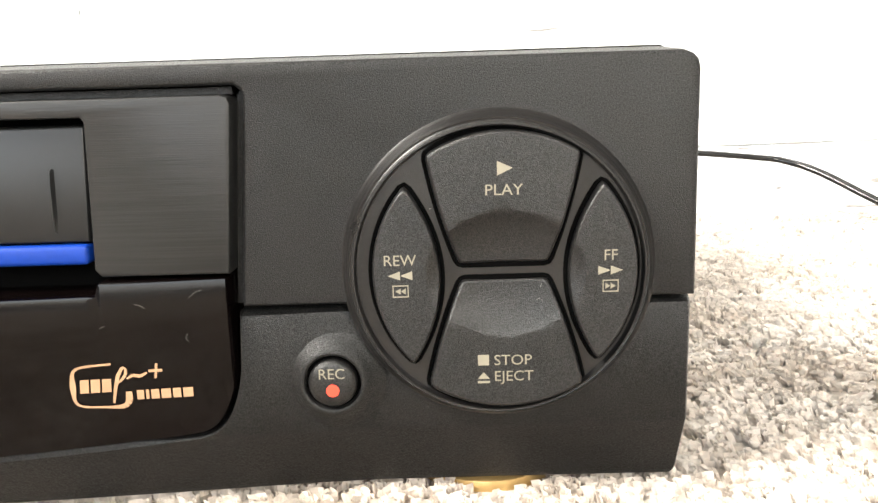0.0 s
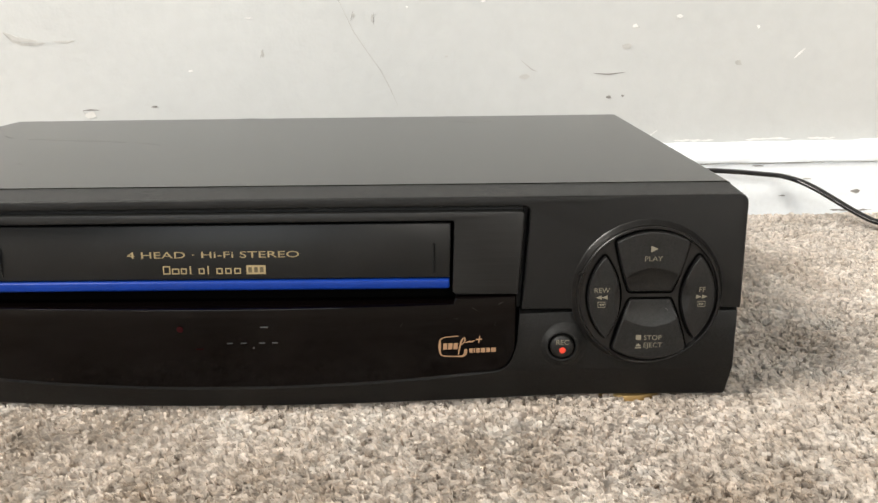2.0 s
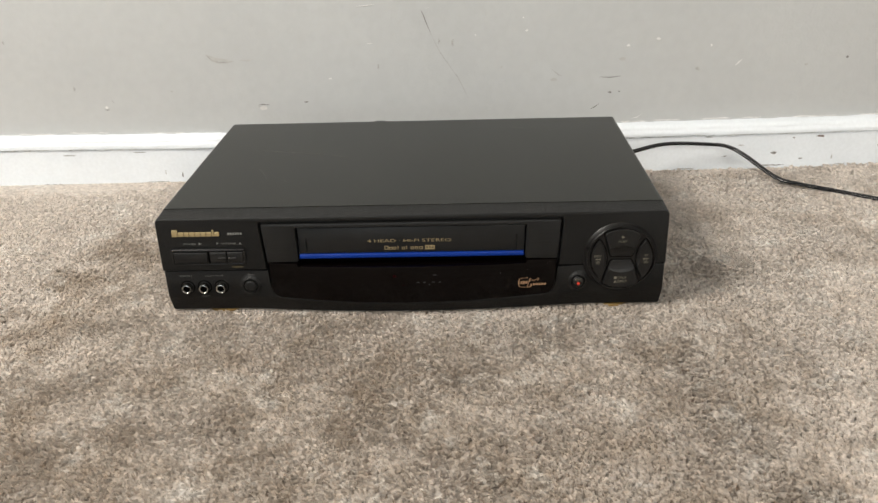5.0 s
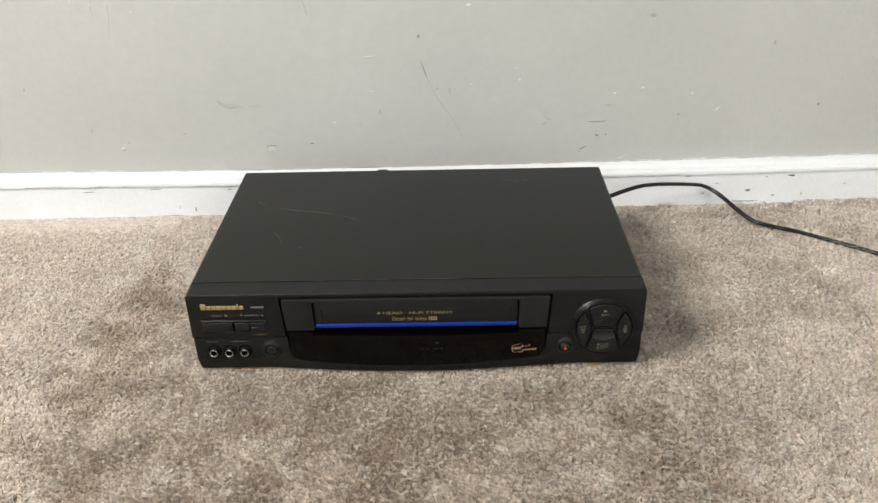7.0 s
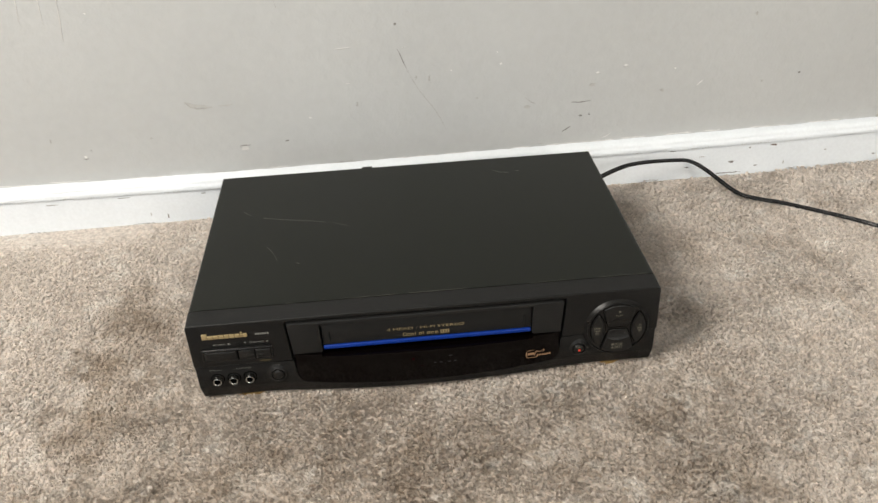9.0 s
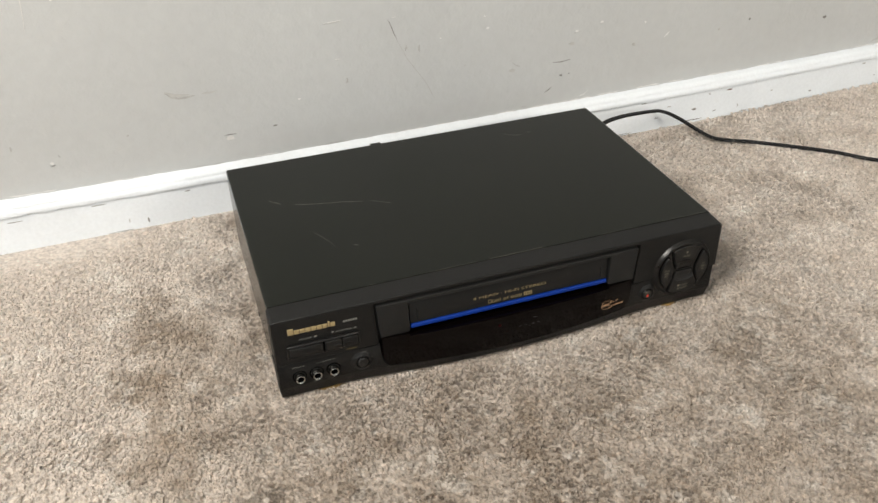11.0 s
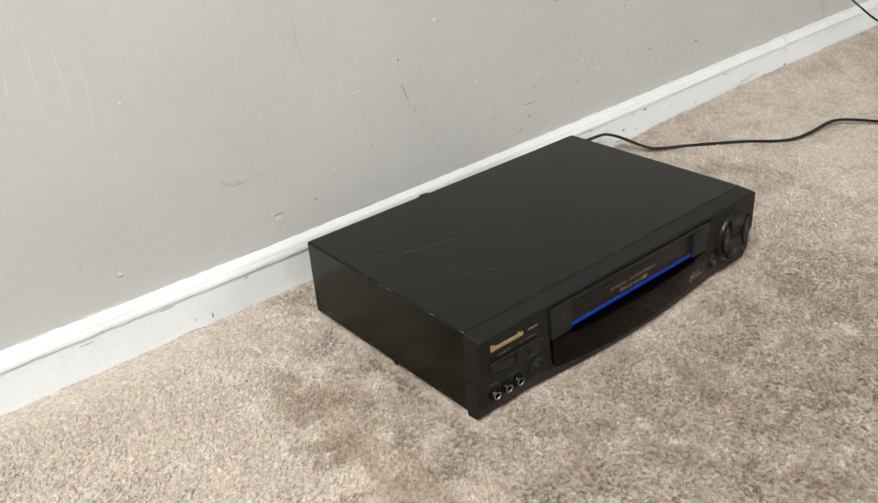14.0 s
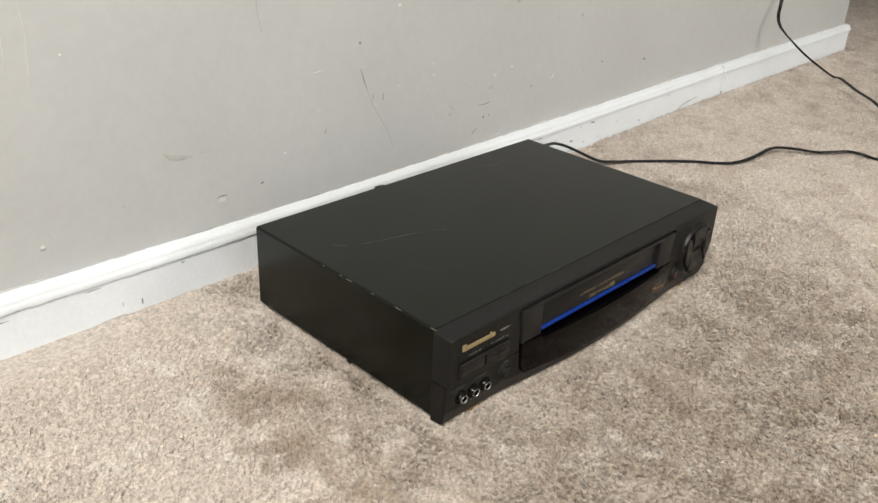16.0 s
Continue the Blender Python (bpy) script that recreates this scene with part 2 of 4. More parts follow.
def boxed(x0, x1, y0, y1, z0, z1, bevel=0.0, seg=2):
    return box(bmesh.new(), x0, x1, y0, y1, z0, z1, bevel, seg)


def plate(bm, outline, y0, y1, bevel=0.0, seg=2):
    """An upright plate: the outline in x and z, from the front y0 to the back y1, its front rim rounded."""
    front = [bm.verts.new((x, y0, z)) for x, z in outline]
    back = [bm.verts.new((x, y1, z)) for x, z in outline]
    f = bm.faces.new(front)
    bm.faces.new(back[::-1])
    k = len(outline)
    for i in range(k):
        bm.faces.new((front[i], back[i], back[(i + 1) % k], front[(i + 1) % k]))
    if bevel:
        bmesh.ops.recalc_face_normals(bm, faces=bm.faces[:])
        bmesh.ops.bevel(bm, geom=list(f.edges), offset=bevel, segments=seg, profile=0.5, affect="EDGES")
    return bm


def lathe(bm, cx, cz, profile, seg=64):
    """Turns (radius, y) points round an axis that points out of the front at cx, cz; a third value lowers that ring."""
    rings = []
    for r, y, *drop in profile:
        z = cz - (drop[0] if drop else 0)
        if r < 1e-6:
            rings.append([bm.verts.new((cx, y, z))])
        else:
            rings.append([bm.verts.new((cx + r * math.cos(2 * math.pi * i / seg), y, z + r * math.sin(2 * math.pi * i / seg))) for i in range(seg)])
    for a, b in zip(rings, rings[1:]):
        for i in range(seg):
            j = (i + 1) % seg
            if len(a) == 1:
                bm.faces.new((a[0], b[i], b[j]))
            elif len(b) == 1:
                bm.faces.new((a[i], a[j], b[0]))
            else:
                bm.faces.new((a[i], a[j], b[j], b[i]))
    return bm


def loft(bm, stations):
    """Skins rows of points, station by station, and caps both ends."""
    rows = [[bm.verts.new(p) for p in s] for s in stations]
    k = len(rows[0])
    for a, b in zip(rows, rows[1:]):
        for i in range(k):
            j = (i + 1) % k
            bm.faces.new((a[i], a[j], b[j], b[i]))
    bm.faces.new(rows[0])
    bm.faces.new(rows[-1][::-1])
    return bm


def writing(name, text, x, z, height, parent, mat, y, align="CENTER", stretch=1.0, shear=0.0, label=""):
    """Printed words on the front, with their middle (or left end) at x and their foot at z; height is that of the capitals."""
    c = bpy.data.curves.new(name, "FONT")
    c.body, c.size, c.align_x, c.shear, c.resolution_u = text, height / 0.73, align, shear, 3
    tmp = new("tmp_text", c)
    me = bpy.data.meshes.new_from_object(tmp.evaluated_get(bpy.context.evaluated_depsgraph_get()))
    bpy.data.objects.remove(tmp)
    bpy.data.curves.remove(c)
    bm = bmesh.new()
    bm.from_mesh(me)
    bpy.data.meshes.remove(me)
    yy = y if callable(y) else (lambda px, pz: y)
    for v in bm.verts:
        px, pz = x + v.co.x * stretch, z + v.co.y
        v.co = (px, yy(px, pz), pz)
    return part(name, bm, mat, parent, label, 0)


def shape(name, outlines, parent, mat, y, label=""):
    """Flat printed shapes, each an outline in x and z."""
    bm = bmesh.new()
    yy = y if callable(y) else (lambda px, pz: y)
    for o in outlines:
        bm.faces.new([bm.verts.new((a, yy(a, b), b)) for a, b in o])
    return part(name, bm, mat, parent, label, 0)


def rect(x0, x1, z0, z1):
    return [(x0, z0), (x1, z0), (x1, z1), (x0, z1)]


def arc(cx, cz, r, a0, a1, k):
    return [(cx + r * math.cos(radians(a0 + (a1 - a0) * i / k)), cz + r * math.sin(radians(a0 + (a1 - a0) * i / k))) for i in range(k + 1)]


def between(p, q, k):
    """Points from p towards q, without q."""
    return [(p[0] + (q[0] - p[0]) * i / k, p[1] + (q[1] - p[1]) * i / k) for i in range(k)]


def cord_mesh(points, radius, seg=8, steps=7, flat=1.0, aside=0.0):
    """A tube along a smooth line through the points, or aside of it."""
    p = [Vector(q) for q in points]
    line = []
    for i in range(len(p) - 1):
        a, b, c, d = p[max(i - 1, 0)], p[i], p[i + 1], p[min(i + 2, len(p) - 1)]
        for s in range(steps):
            t = s / steps
            line.append(0.5 * (2 * b + (c - a) * t + (2 * a - 5 * b + 4 * c - d) * t * t + (3 * b - a - 3 * c + d) * t ** 3))
    line.append(p[-1])
    stations = []
    for i, q in enumerate(line):
        way = (line[min(i + 1, len(line) - 1)] - line[max(i - 1, 0)]).normalized()
        side = way.cross(Vector((0, 0, 1)))
        side = side.normalized() if side.length > 0.05 else Vector((1, 0, 0))
        up = side.cross(way)
        q = q + side * aside
        stations.append([q + side * radius * flat * math.cos(2 * math.pi * j / seg) + up * radius * math.sin(2 * math.pi * j / seg) for j in range(seg)])
    return loft(bmesh.new(), stations)


# ---- room ----
def wall_y(x):
    return 0.371 + 0.011 * x


def quad_box(corners, z0, z1):
    """An upright block over four ground corners."""
    bm = bmesh.new()
    low = [bm.verts.new((x, y, z0)) for x, y in corners]
    top = [bm.verts.new((x, y, z1)) for x, y in corners]
    bm.faces.new(low[::-1])
    bm.faces.new(top)
    for i in range(4):
        j = (i + 1) % 4
        bm.faces.new((low[i], low[j], top[j], top[i]))
    return bm


END = 1.538
wall_north = place(quad_box([(-1.5, wall_y(-1.5)), (END, wall_y(END)), (END, wall_y(END) + 0.12), (-1.5, wall_y(-1.5) + 0.12)], -0.02, 2.45), WALL, "wall_north", smooth=0)
tagged(wall_north, "grey painted wall with chips, dents and scratches", "wall", kind="structure")


def holed_wall(name, axis, at, thick, holes, lo, hi):
    """A wall across axis with window openings, each from h0 to h1 and z0 to z1."""
    bm = bmesh.new()
    blocks, start = [], lo
    for h0, h1, z0, z1 in holes:
        blocks += [(start, h0, -0.02, 2.45), (h0, h1, -0.02, z0), (h0, h1, z1, 2.45)]
        start = h1
    for u0, u1, v0, v1 in blocks + [(start, hi, -0.02, 2.45)]:
        if axis == "x":
            box(bm, at, at + thick, u0, u1, v0, v1)
        else:
            box(bm, u0, u1, at, at + thick, v0, v1)
    ob = place(bm, WALL, name, smooth=0)
    return tagged(ob, "plain grey painted wall with a window opening", "wall", kind="structure")


holed_wall("wall_west", "x", -1.5, 0.12, [(-1.24, -0.36, 1.20, 2.20)], -3.12, 0.34)
# The right-hand opening is made only to hold the added fill lamp.
holed_wall("wall_south", "y", -3.12, 0.12, [(-1.35, -0.01, 0.08, 1.92), (0.84, 1.82, 0.88, 1.92)], -1.38, 5.2)
east = place(boxed(5.2, 5.32, -3.12, 3.4, -0.02, 2.45), WALL, "wall_east", smooth=0)
tagged(east, "plain grey painted wall across the hall", "wall", kind="structure")
far = place(boxed(END + 0.4, 5.2, 3.4, 3.52, -0.02, 2.45), WALL, "wall_far", smooth=0)
tagged(far, "plain grey painted wall of the hall", "wall", kind="structure")
ret = place(boxed(END - 0.12, END - 0.002, wall_y(END) + 0.122, 3.4, -0.02, 2.45), WALL, "wall_return", smooth=0)
tagged(ret, "grey painted wall round the corner", "wall", kind="structure")
# Added out of view to shade the hall floor; no wall is known here.
light_block = place(boxed(1.95, 2.07, -3.0, -0.35, -0.02, 2.45), WALL, "hall_light_block", smooth=0)
tagged(light_block, "unseen grey block added to keep light off the hall floor", "wall", kind="structure")
door = new("door_1")
door.location = (2.64, 0.70, 0)
tagged(door, "white painted door standing open, with a brown wooden edge", "door", kind="structure")
place(boxed(2.622, 2.657, -0.06, 0.698, 0.0, 2.03, 0.002, 2), TRIM, "door_leaf", door)
place(boxed(2.622, 2.657, 0.6985, 0.745, 0.0, 2.03, 0.002, 2), BROWN, "door_edge", door, "brown wooden edge")
ceiling = place(boxed(-1.5, 5.32, -3.12, 3.52, 2.452, 2.55), CEIL, "ceiling", smooth=0)
tagged(ceiling, "plain white painted ceiling", "ceiling", kind="structure")


def lift(x):
    """How far the uneven board and its cap stand above their usual height."""
    return float(np.interp(x, (-1.4, -0.5, -0.22, 0.0, 0.45, 0.92, 1.6), (0.006, 0.0034, 0.0004, 0.0004, 0.0028, 0.0085, 0.0120)))


# baseboard: flat board with a moulded cap, in two lengths that meet at a joint
def baseboard_piece(x0, x1, prof, name, parent, label):
    stations = []
    wob = random.Random(int(x0 * 1000))
    k = int((x1 - x0) / 0.009)
    for i in range(k + 1):
        x = x0 + (x1 - x0) * i / k
        last = len(prof) - 1
        stations.append([(x, wall_y(x) - d - (wob.uniform(-0.0004, 0.0004) * (0.12 if name == "board" else 1) if 0 < j < last else 0), z + lift(x) * (1 if z > 0.01 else 0.2) + (wob.uniform(-0.0006, 0.0007) if j >= last - 2 and name != "board" else wob.uniform(-0.0002, 0.0002)))
                         for j, (d, z) in enumerate(prof)])
    return place(loft(bmesh.new(), stations), TRIM, name, parent, label, 35)


BOARD = [(-0.001, -0.008), (0.0115, -0.008), (0.0115, 0.0402), (0.0105, 0.0412), (-0.001, 0.0412)]
CAP = [(-0.001, 0.0414), (0.0128, 0.0414), (0.0140, 0.0420), (0.0144, 0.0440), (0.0142, 0.0462), (0.0136, 0.0478), (0.0130, 0.0486), (0.0125, 0.0493), (0.0122, 0.0500), (0.0121, 0.0508), (0.0117, 0.0522), (0.0104, 0.0542), (0.0072, 0.0558), (0.0030, 0.0571), (-0.001, 0.0578)]
baseboard = new("baseboard")
baseboard.location = (0, wall_y(0), 0)
tagged(baseboard, "white painted baseboard with a moulded cap, chipped and marked", "baseboard", kind="structure")
for a, b in ((-1.378, 0.9185), (0.9205, END + 0.012)):
    baseboard_piece(a, b, BOARD, "board", baseboard, "")
    baseboard_piece(a, b, CAP, "cap_moulding", baseboard, "")
baseboard_return = new("baseboard_return")
baseboard_return.location = (END, wall_y(END) + 0.1, 0)
tagged(baseboard_return, "white painted baseboard round the wall corner", "baseboard", kind="structure")
for prof, nm in ((BOARD, "board"), (CAP, "cap_moulding")):
    place(loft(bmesh.new(), [[(END + d, y, z + 0.012) for d, z in prof] for y in (wall_y(END) + 0.001, 3.4)]), TRIM, nm, baseboard_return, "", 35)
baseboard_far = new("baseboard_far")
baseboard_far.location = (5.19, 0, 0)
tagged(baseboard_far, "white painted baseboard across the hall", "baseboard", kind="structure")
for prof, nm in ((BOARD, "board"), (CAP, "cap_moulding")):
    place(loft(bmesh.new(), [[(5.2 - d, y, z * 1.6) for d, z in prof] for y in (-3.0, 3.4)]), TRIM, nm, baseboard_far, "", 35)

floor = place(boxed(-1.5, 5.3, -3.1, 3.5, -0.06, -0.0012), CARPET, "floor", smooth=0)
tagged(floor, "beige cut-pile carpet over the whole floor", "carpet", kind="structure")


# ---- carpet pile ----
def field(x, y, cell, seed):
    """Smooth random values between 0 and 1 over the plan."""
    rs = np.random.RandomState(seed)
    g = rs.rand(257, 257)
    u, v = x / cell + 61.3, y / cell + 83.7
    i, j = np.floor(u).astype(int), np.floor(v).astype(int)
    f, h = u - i, v - j
    f, h = f * f * (3 - 2 * f), h * h * (3 - 2 * h)
    i, j = i % 256, j % 256
    return (g[i, j] * (1 - f) + g[i + 1, j] * f) * (1 - h) + (g[i, j + 1] * (1 - f) + g[i + 1, j + 1] * f) * h


def pile(name, x0, x1, y0, y1, step, tall, radius, width, sides, seed, label):
    rs = np.random.RandomState(seed)
    gx, gy = np.meshgrid(np.arange(x0, x1, step), np.arange(y0, y1, step * 0.92))
    gx[1::2] += step / 2
    x, y = gx.ravel() + rs.randn(gx.size) * step * 0.24, gy.ravel() + rs.randn(gx.size) * step * 0.24
    keep = (y < 0.355 + 0.011 * x) | (x > END + 0.014)
    keep &= ~((np.abs(x) < 0.200) & (y > 0.020) & (y < 0.262))
    for fx in (-0.171, 0.175):
        keep &= (x - fx) ** 2 + (y - 0.024) ** 2 > 0.0167 ** 2
    x, y = x[keep], y[keep]
    k = len(x)
    # which way the pile was brushed: towards the west in front, away from it beside the left end, with ragged patches
    ragged = 0.10 * (field(x, y, 0.03, 21) - 0.5) + 0.06 * (field(x, y, 0.012, 22) - 0.5)
    west = 1 / (1 + np.exp(-(x + 0.27 - 0.36 * np.minimum(y, 0.0) + ragged) / 0.012))
    east = 1 / (1 + np.exp(-(x - 0.42 - 0.5 * y + ragged) / 0.03))
    turn = np.radians(35) * (1 - west) + np.radians(205) * west * (1 - east) + np.radians(50) * east
    patch = field(x, y, 0.060, 3) + 0.45 * field(x, y, 0.021, 4) - 0.72
    turn = turn + np.radians(70) * np.clip(patch * 2.4, -0.45, 0.7) + rs.randn(k) * 0.5
    lean = tall * np.clip(0.20 + 0.42 * field(x, y, 0.045, 5) + 0.2 * rs.randn(k), 0.0, 1.0)
    lx, ly = lean * np.cos(turn), lean * np.sin(turn)
    high = tall * (0.86 + 0.16 * rs.rand(k) + 0.12 * field(x, y, 0.010, 8)) - 0.18 * lean
    near = (np.abs(x) < 0.222) & (y > -0.012) & (y < 0.285)
    high = np.where(near, np.minimum(high, tall * 0.88), high)
    lx, ly = np.where(near, lx * 0.3, lx), np.where(near, ly * 0.3, ly)
    # the carpet rises towards the hall end of the wall and sinks a little at the other
    t = np.clip((y - 0.27) / 0.07, 0, 1) * (x < END)
    rise = 0.0085 * np.clip((x - 0.40) / 0.45, 0, 1) - 0.0032 * np.clip((-0.22 - x) / 0.2, 0, 1)
    base = 0.0016 - tall + rise * t * t * (3 - 2 * t)
    # every tuft is a sheaf of yarn ends, each a narrow blade that splays outwards
    co = np.empty((k, sides, 4, 3))
    spin = rs.rand(k) * 6.283
    for s in range(sides):
        a = spin + 6.283 * s / sides + rs.randn(k) * 0.35
        out = radius * (0.55 + 0.75 * rs.rand(k)) * (0.35 if s == 0 else 1.0)
        tx, ty = x + lx + out * np.cos(a), y + ly + out * np.sin(a)
        bx, by = x + 0.45 * out * np.cos(a), y + 0.45 * out * np.sin(a)
        f = a + 1.571 + rs.randn(k) * 0.5
        cx, cy = np.cos(f), np.sin(f)
        w0, w1 = width * (0.9 + 0.4 * rs.rand(k)), width * (0.6 + 0.5 * rs.rand(k))
        top = base + high * (0.86 + 0.24 * rs.rand(k))
        co[:, s, 0] = np.stack((bx - cx * w0, by - cy * w0, 0 * x + base), 1)
        co[:, s, 1] = np.stack((bx + cx * w0, by + cy * w0, 0 * x + base), 1)
        co[:, s, 2] = np.stack((tx + cx * w1, ty + cy * w1, top), 1)
        co[:, s, 3] = np.stack((tx - cx * w1, ty - cy * w1, top + (rs.rand(k) - 0.5) * 0.12 * tall), 1)
    count = k * sides
    me = bpy.data.meshes.new(name)
    me.vertices.add(count * 4)
    me.vertices.foreach_set("co", co.reshape(-1))
    me.loops.add(count * 4)
    me.loops.foreach_set("vertex_index", np.arange(count * 4))
    me.polygons.add(count)
    me.polygons.foreach_set("loop_start", np.arange(count) * 4)
    me.materials.append(CARPET)
    me.update(calc_edges=True)
    return tagged(new(name, me), label, "carpet pile", kind="stuff")


pile("carpet_pile", -0.64, 0.80, -0.32, 0.37, 0.0040, 0.0060, 0.0019, 0.00108, 13, 11, "beige cut-pile carpet tufts lying in brushed patches")
pile("carpet_pile_far", 0.80, 2.3, -0.10, 0.40, 0.0045, 0.0060, 0.0026, 0.0012, 7, 12, "beige cut-pile carpet tufts towards the hall")
pile("carpet_pile_hall", 1.60, 2.6, 0.40, 1.5, 0.007, 0.0060, 0.0040, 0.0018, 6, 13, "beige cut-pile carpet tufts past the wall corner")
pile("carpet_pile_room", -1.37, 1.94, -3.0, -0.33, 0.016, 0.0060, 0.0090, 0.0040, 6, 14, "beige cut-pile carpet tufts across the room")
pile("carpet_pile_side", -1.37, -0.65, -0.33, 0.34, 0.012, 0.0060, 0.0070, 0.0030, 6, 15, "beige cut-pile carpet tufts beside the wall")
pile("carpet_pile_corner", 0.80, 1.94, -0.33, -0.11, 0.012, 0.0060, 0.0070, 0.0030, 6, 16, "beige cut-pile carpet tufts near the hall opening")


# ---- wall marks ----
def wall_mark(name, outline, mat, proud=0.0006):
    """A thin fleck on the wall, its outline in x and z."""
    bm = bmesh.new()
    front = [bm.verts.new((x, wall_y(x) - proud, z)) for x, z in outline]
    back = [bm.verts.new((x, wall_y(x) + 0.0005, z)) for x, z in outline]
    bm.faces.new(front)
    k = len(front)
    for i in range(k):
        bm.faces.new((front[i], back[i], back[(i + 1) % k], front[(i + 1) % k]))
    return place(bm, mat, name, wall_north, "", 0)


def fleck(name, x, z, w, h, mat, seed):
    rs = random.Random(seed)
    k = 9
    wall_mark(name, [(x + w / 2 * math.cos(6.283 * i / k) * rs.uniform(0.55, 1.2), z + h / 2 * math.sin(6.283 * i / k) * rs.uniform(0.55, 1.2)) for i in range(k)], mat)


def stroke(name, pts, w, mat):
    """A scratch along points in x and z, tapering to both ends."""
    left, right = [], []
    for i, (x, z) in enumerate(pts):
        a, b = pts[max(i - 1, 0)], pts[min(i + 1, len(pts) - 1)]
        d = math.hypot(b[0] - a[0], b[1] - a[1]) or 1
        nx, nz = -(b[1] - a[1]) / d, (b[0] - a[0]) / d
        hw = w / 2 * (0.25 if i in (0, len(pts) - 1) else 1)
        left.append((x + nx * hw, z + nz * hw))
        right.append((x - nx * hw, z - nz * hw))
    wall_mark(name, left + right[::-1], mat, 0.0004)


for i, (x, z, w, h, m) in enumerate((
        (-0.394, 0.094, 0.0045, 0.004, CHIP_LIGHT), (-0.199, 0.0885, 0.010, 0.0065, DENT_LIGHT), (0.281, 0.161, 0.006, 0.0035, CHIP_LIGHT),
        (0.246, 0.154, 0.006, 0.003, CHIP_LIGHT), (-0.146, 0.095, 0.0055, 0.0025, CHIP_EDGE_DARK), (-0.504, 0.176, 0.002, 0.006, SCUFF_EDGE),
        (-0.055, 0.136, 0.0025, 0.006, SCUFF_EDGE), (0.035, 0.163, 0.003, 0.007, SCUFF_EDGE), (0.020, 0.165, 0.0025, 0.005, SCUFF_EDGE),
        (0.509, 0.134, 0.004, 0.0035, CHIP_EDGE_DARK), (-0.002, 0.233, 0.004, 0.003, CHIP_EDGE_DARK), (0.331, 0.124, 0.0055, 0.005, SCUFF_EDGE),
        (-0.064, 0.164, 0.006, 0.0013, CHIP_LIGHT), (-0.114, 0.123, 0.004, 0.002, CHIP_LIGHT), (0.286, 0.252, 0.008, 0.005, SCUFF_EDGE),
        (-0.31, 0.112, 0.003, 0.002, SCUFF_EDGE), (0.44, 0.215, 0.003, 0.005, SCUFF_EDGE), (0.12, 0.19, 0.002, 0.002, CHIP_LIGHT),
        (0.637, 0.119, 0.006, 0.005, CHIP_EDGE_DARK), (-0.35, 0.27, 0.003, 0.002, CHIP_LIGHT), (0.345, 0.152, 0.003, 0.003, CHIP_LIGHT),
        (-0.43, 0.118, 0.002, 0.007, SCUFF_EDGE), (0.06, 0.27, 0.006, 0.004, CHIP_LIGHT), (0.124, 0.175, 0.004, 0.0028, CHIP_LIGHT), (0.158, 0.115, 0.009, 0.004, SMEAR), (0.240, 0.138, 0.008, 0.005, SMEAR),
        (0.227, 0.0975, 0.005, 0.003, CHIP_EDGE_DARK), (0.238, 0.0985, 0.003, 0.002, CHIP_EDGE_DARK), (0.461, 0.126, 0.003, 0.003, SCUFF_EDGE), (0.094, 0.132, 0.003, 0.0015, SCUFF_EDGE), (0.063, 0.171, 0.002, 0.002, CHIP_LIGHT))):
    fleck("chip", x, z, w, h, m, 40 + i)
for pts, w, m in (
        ([(-0.001, 0.202), (0.002, 0.195), (0.005, 0.186), (0.009, 0.176)], 0.0011, CHIP_EDGE_DARK),
        ([(0.009, 0.176), (0.020, 0.152), (0.030, 0.137), (0.041, 0.121), (0.048, 0.107), (0.054, 0.093)], 0.0006, SCUFF_EDGE),
        ([(-0.262, 0.155), (-0.256, 0.149), (-0.248, 0.146), (-0.238, 0.146), (-0.230, 0.147)], 0.0022, SCUFF_EDGE),
        ([(0.214, 0.117), (0.226, 0.116), (0.239, 0.1175)], 0.0012, CHIP_EDGE_DARK), ([(0.376, 0.127), (0.380, 0.131), (0.384, 0.1345)], 0.0018, CHIP_LIGHT),
        ([(-0.077, 0.208), (-0.066, 0.2085), (-0.056, 0.2095)], 0.0009, CHIP_LIGHT), ([(-0.077, 0.2069), (-0.066, 0.2074), (-0.058, 0.2083)], 0.0006, SCUFF_EDGE),
        ([(0.155, 0.128), (0.163, 0.121), (0.168, 0.119)], 0.001, SCUFF_EDGE)):
    stroke("scratch", pts, w, m)
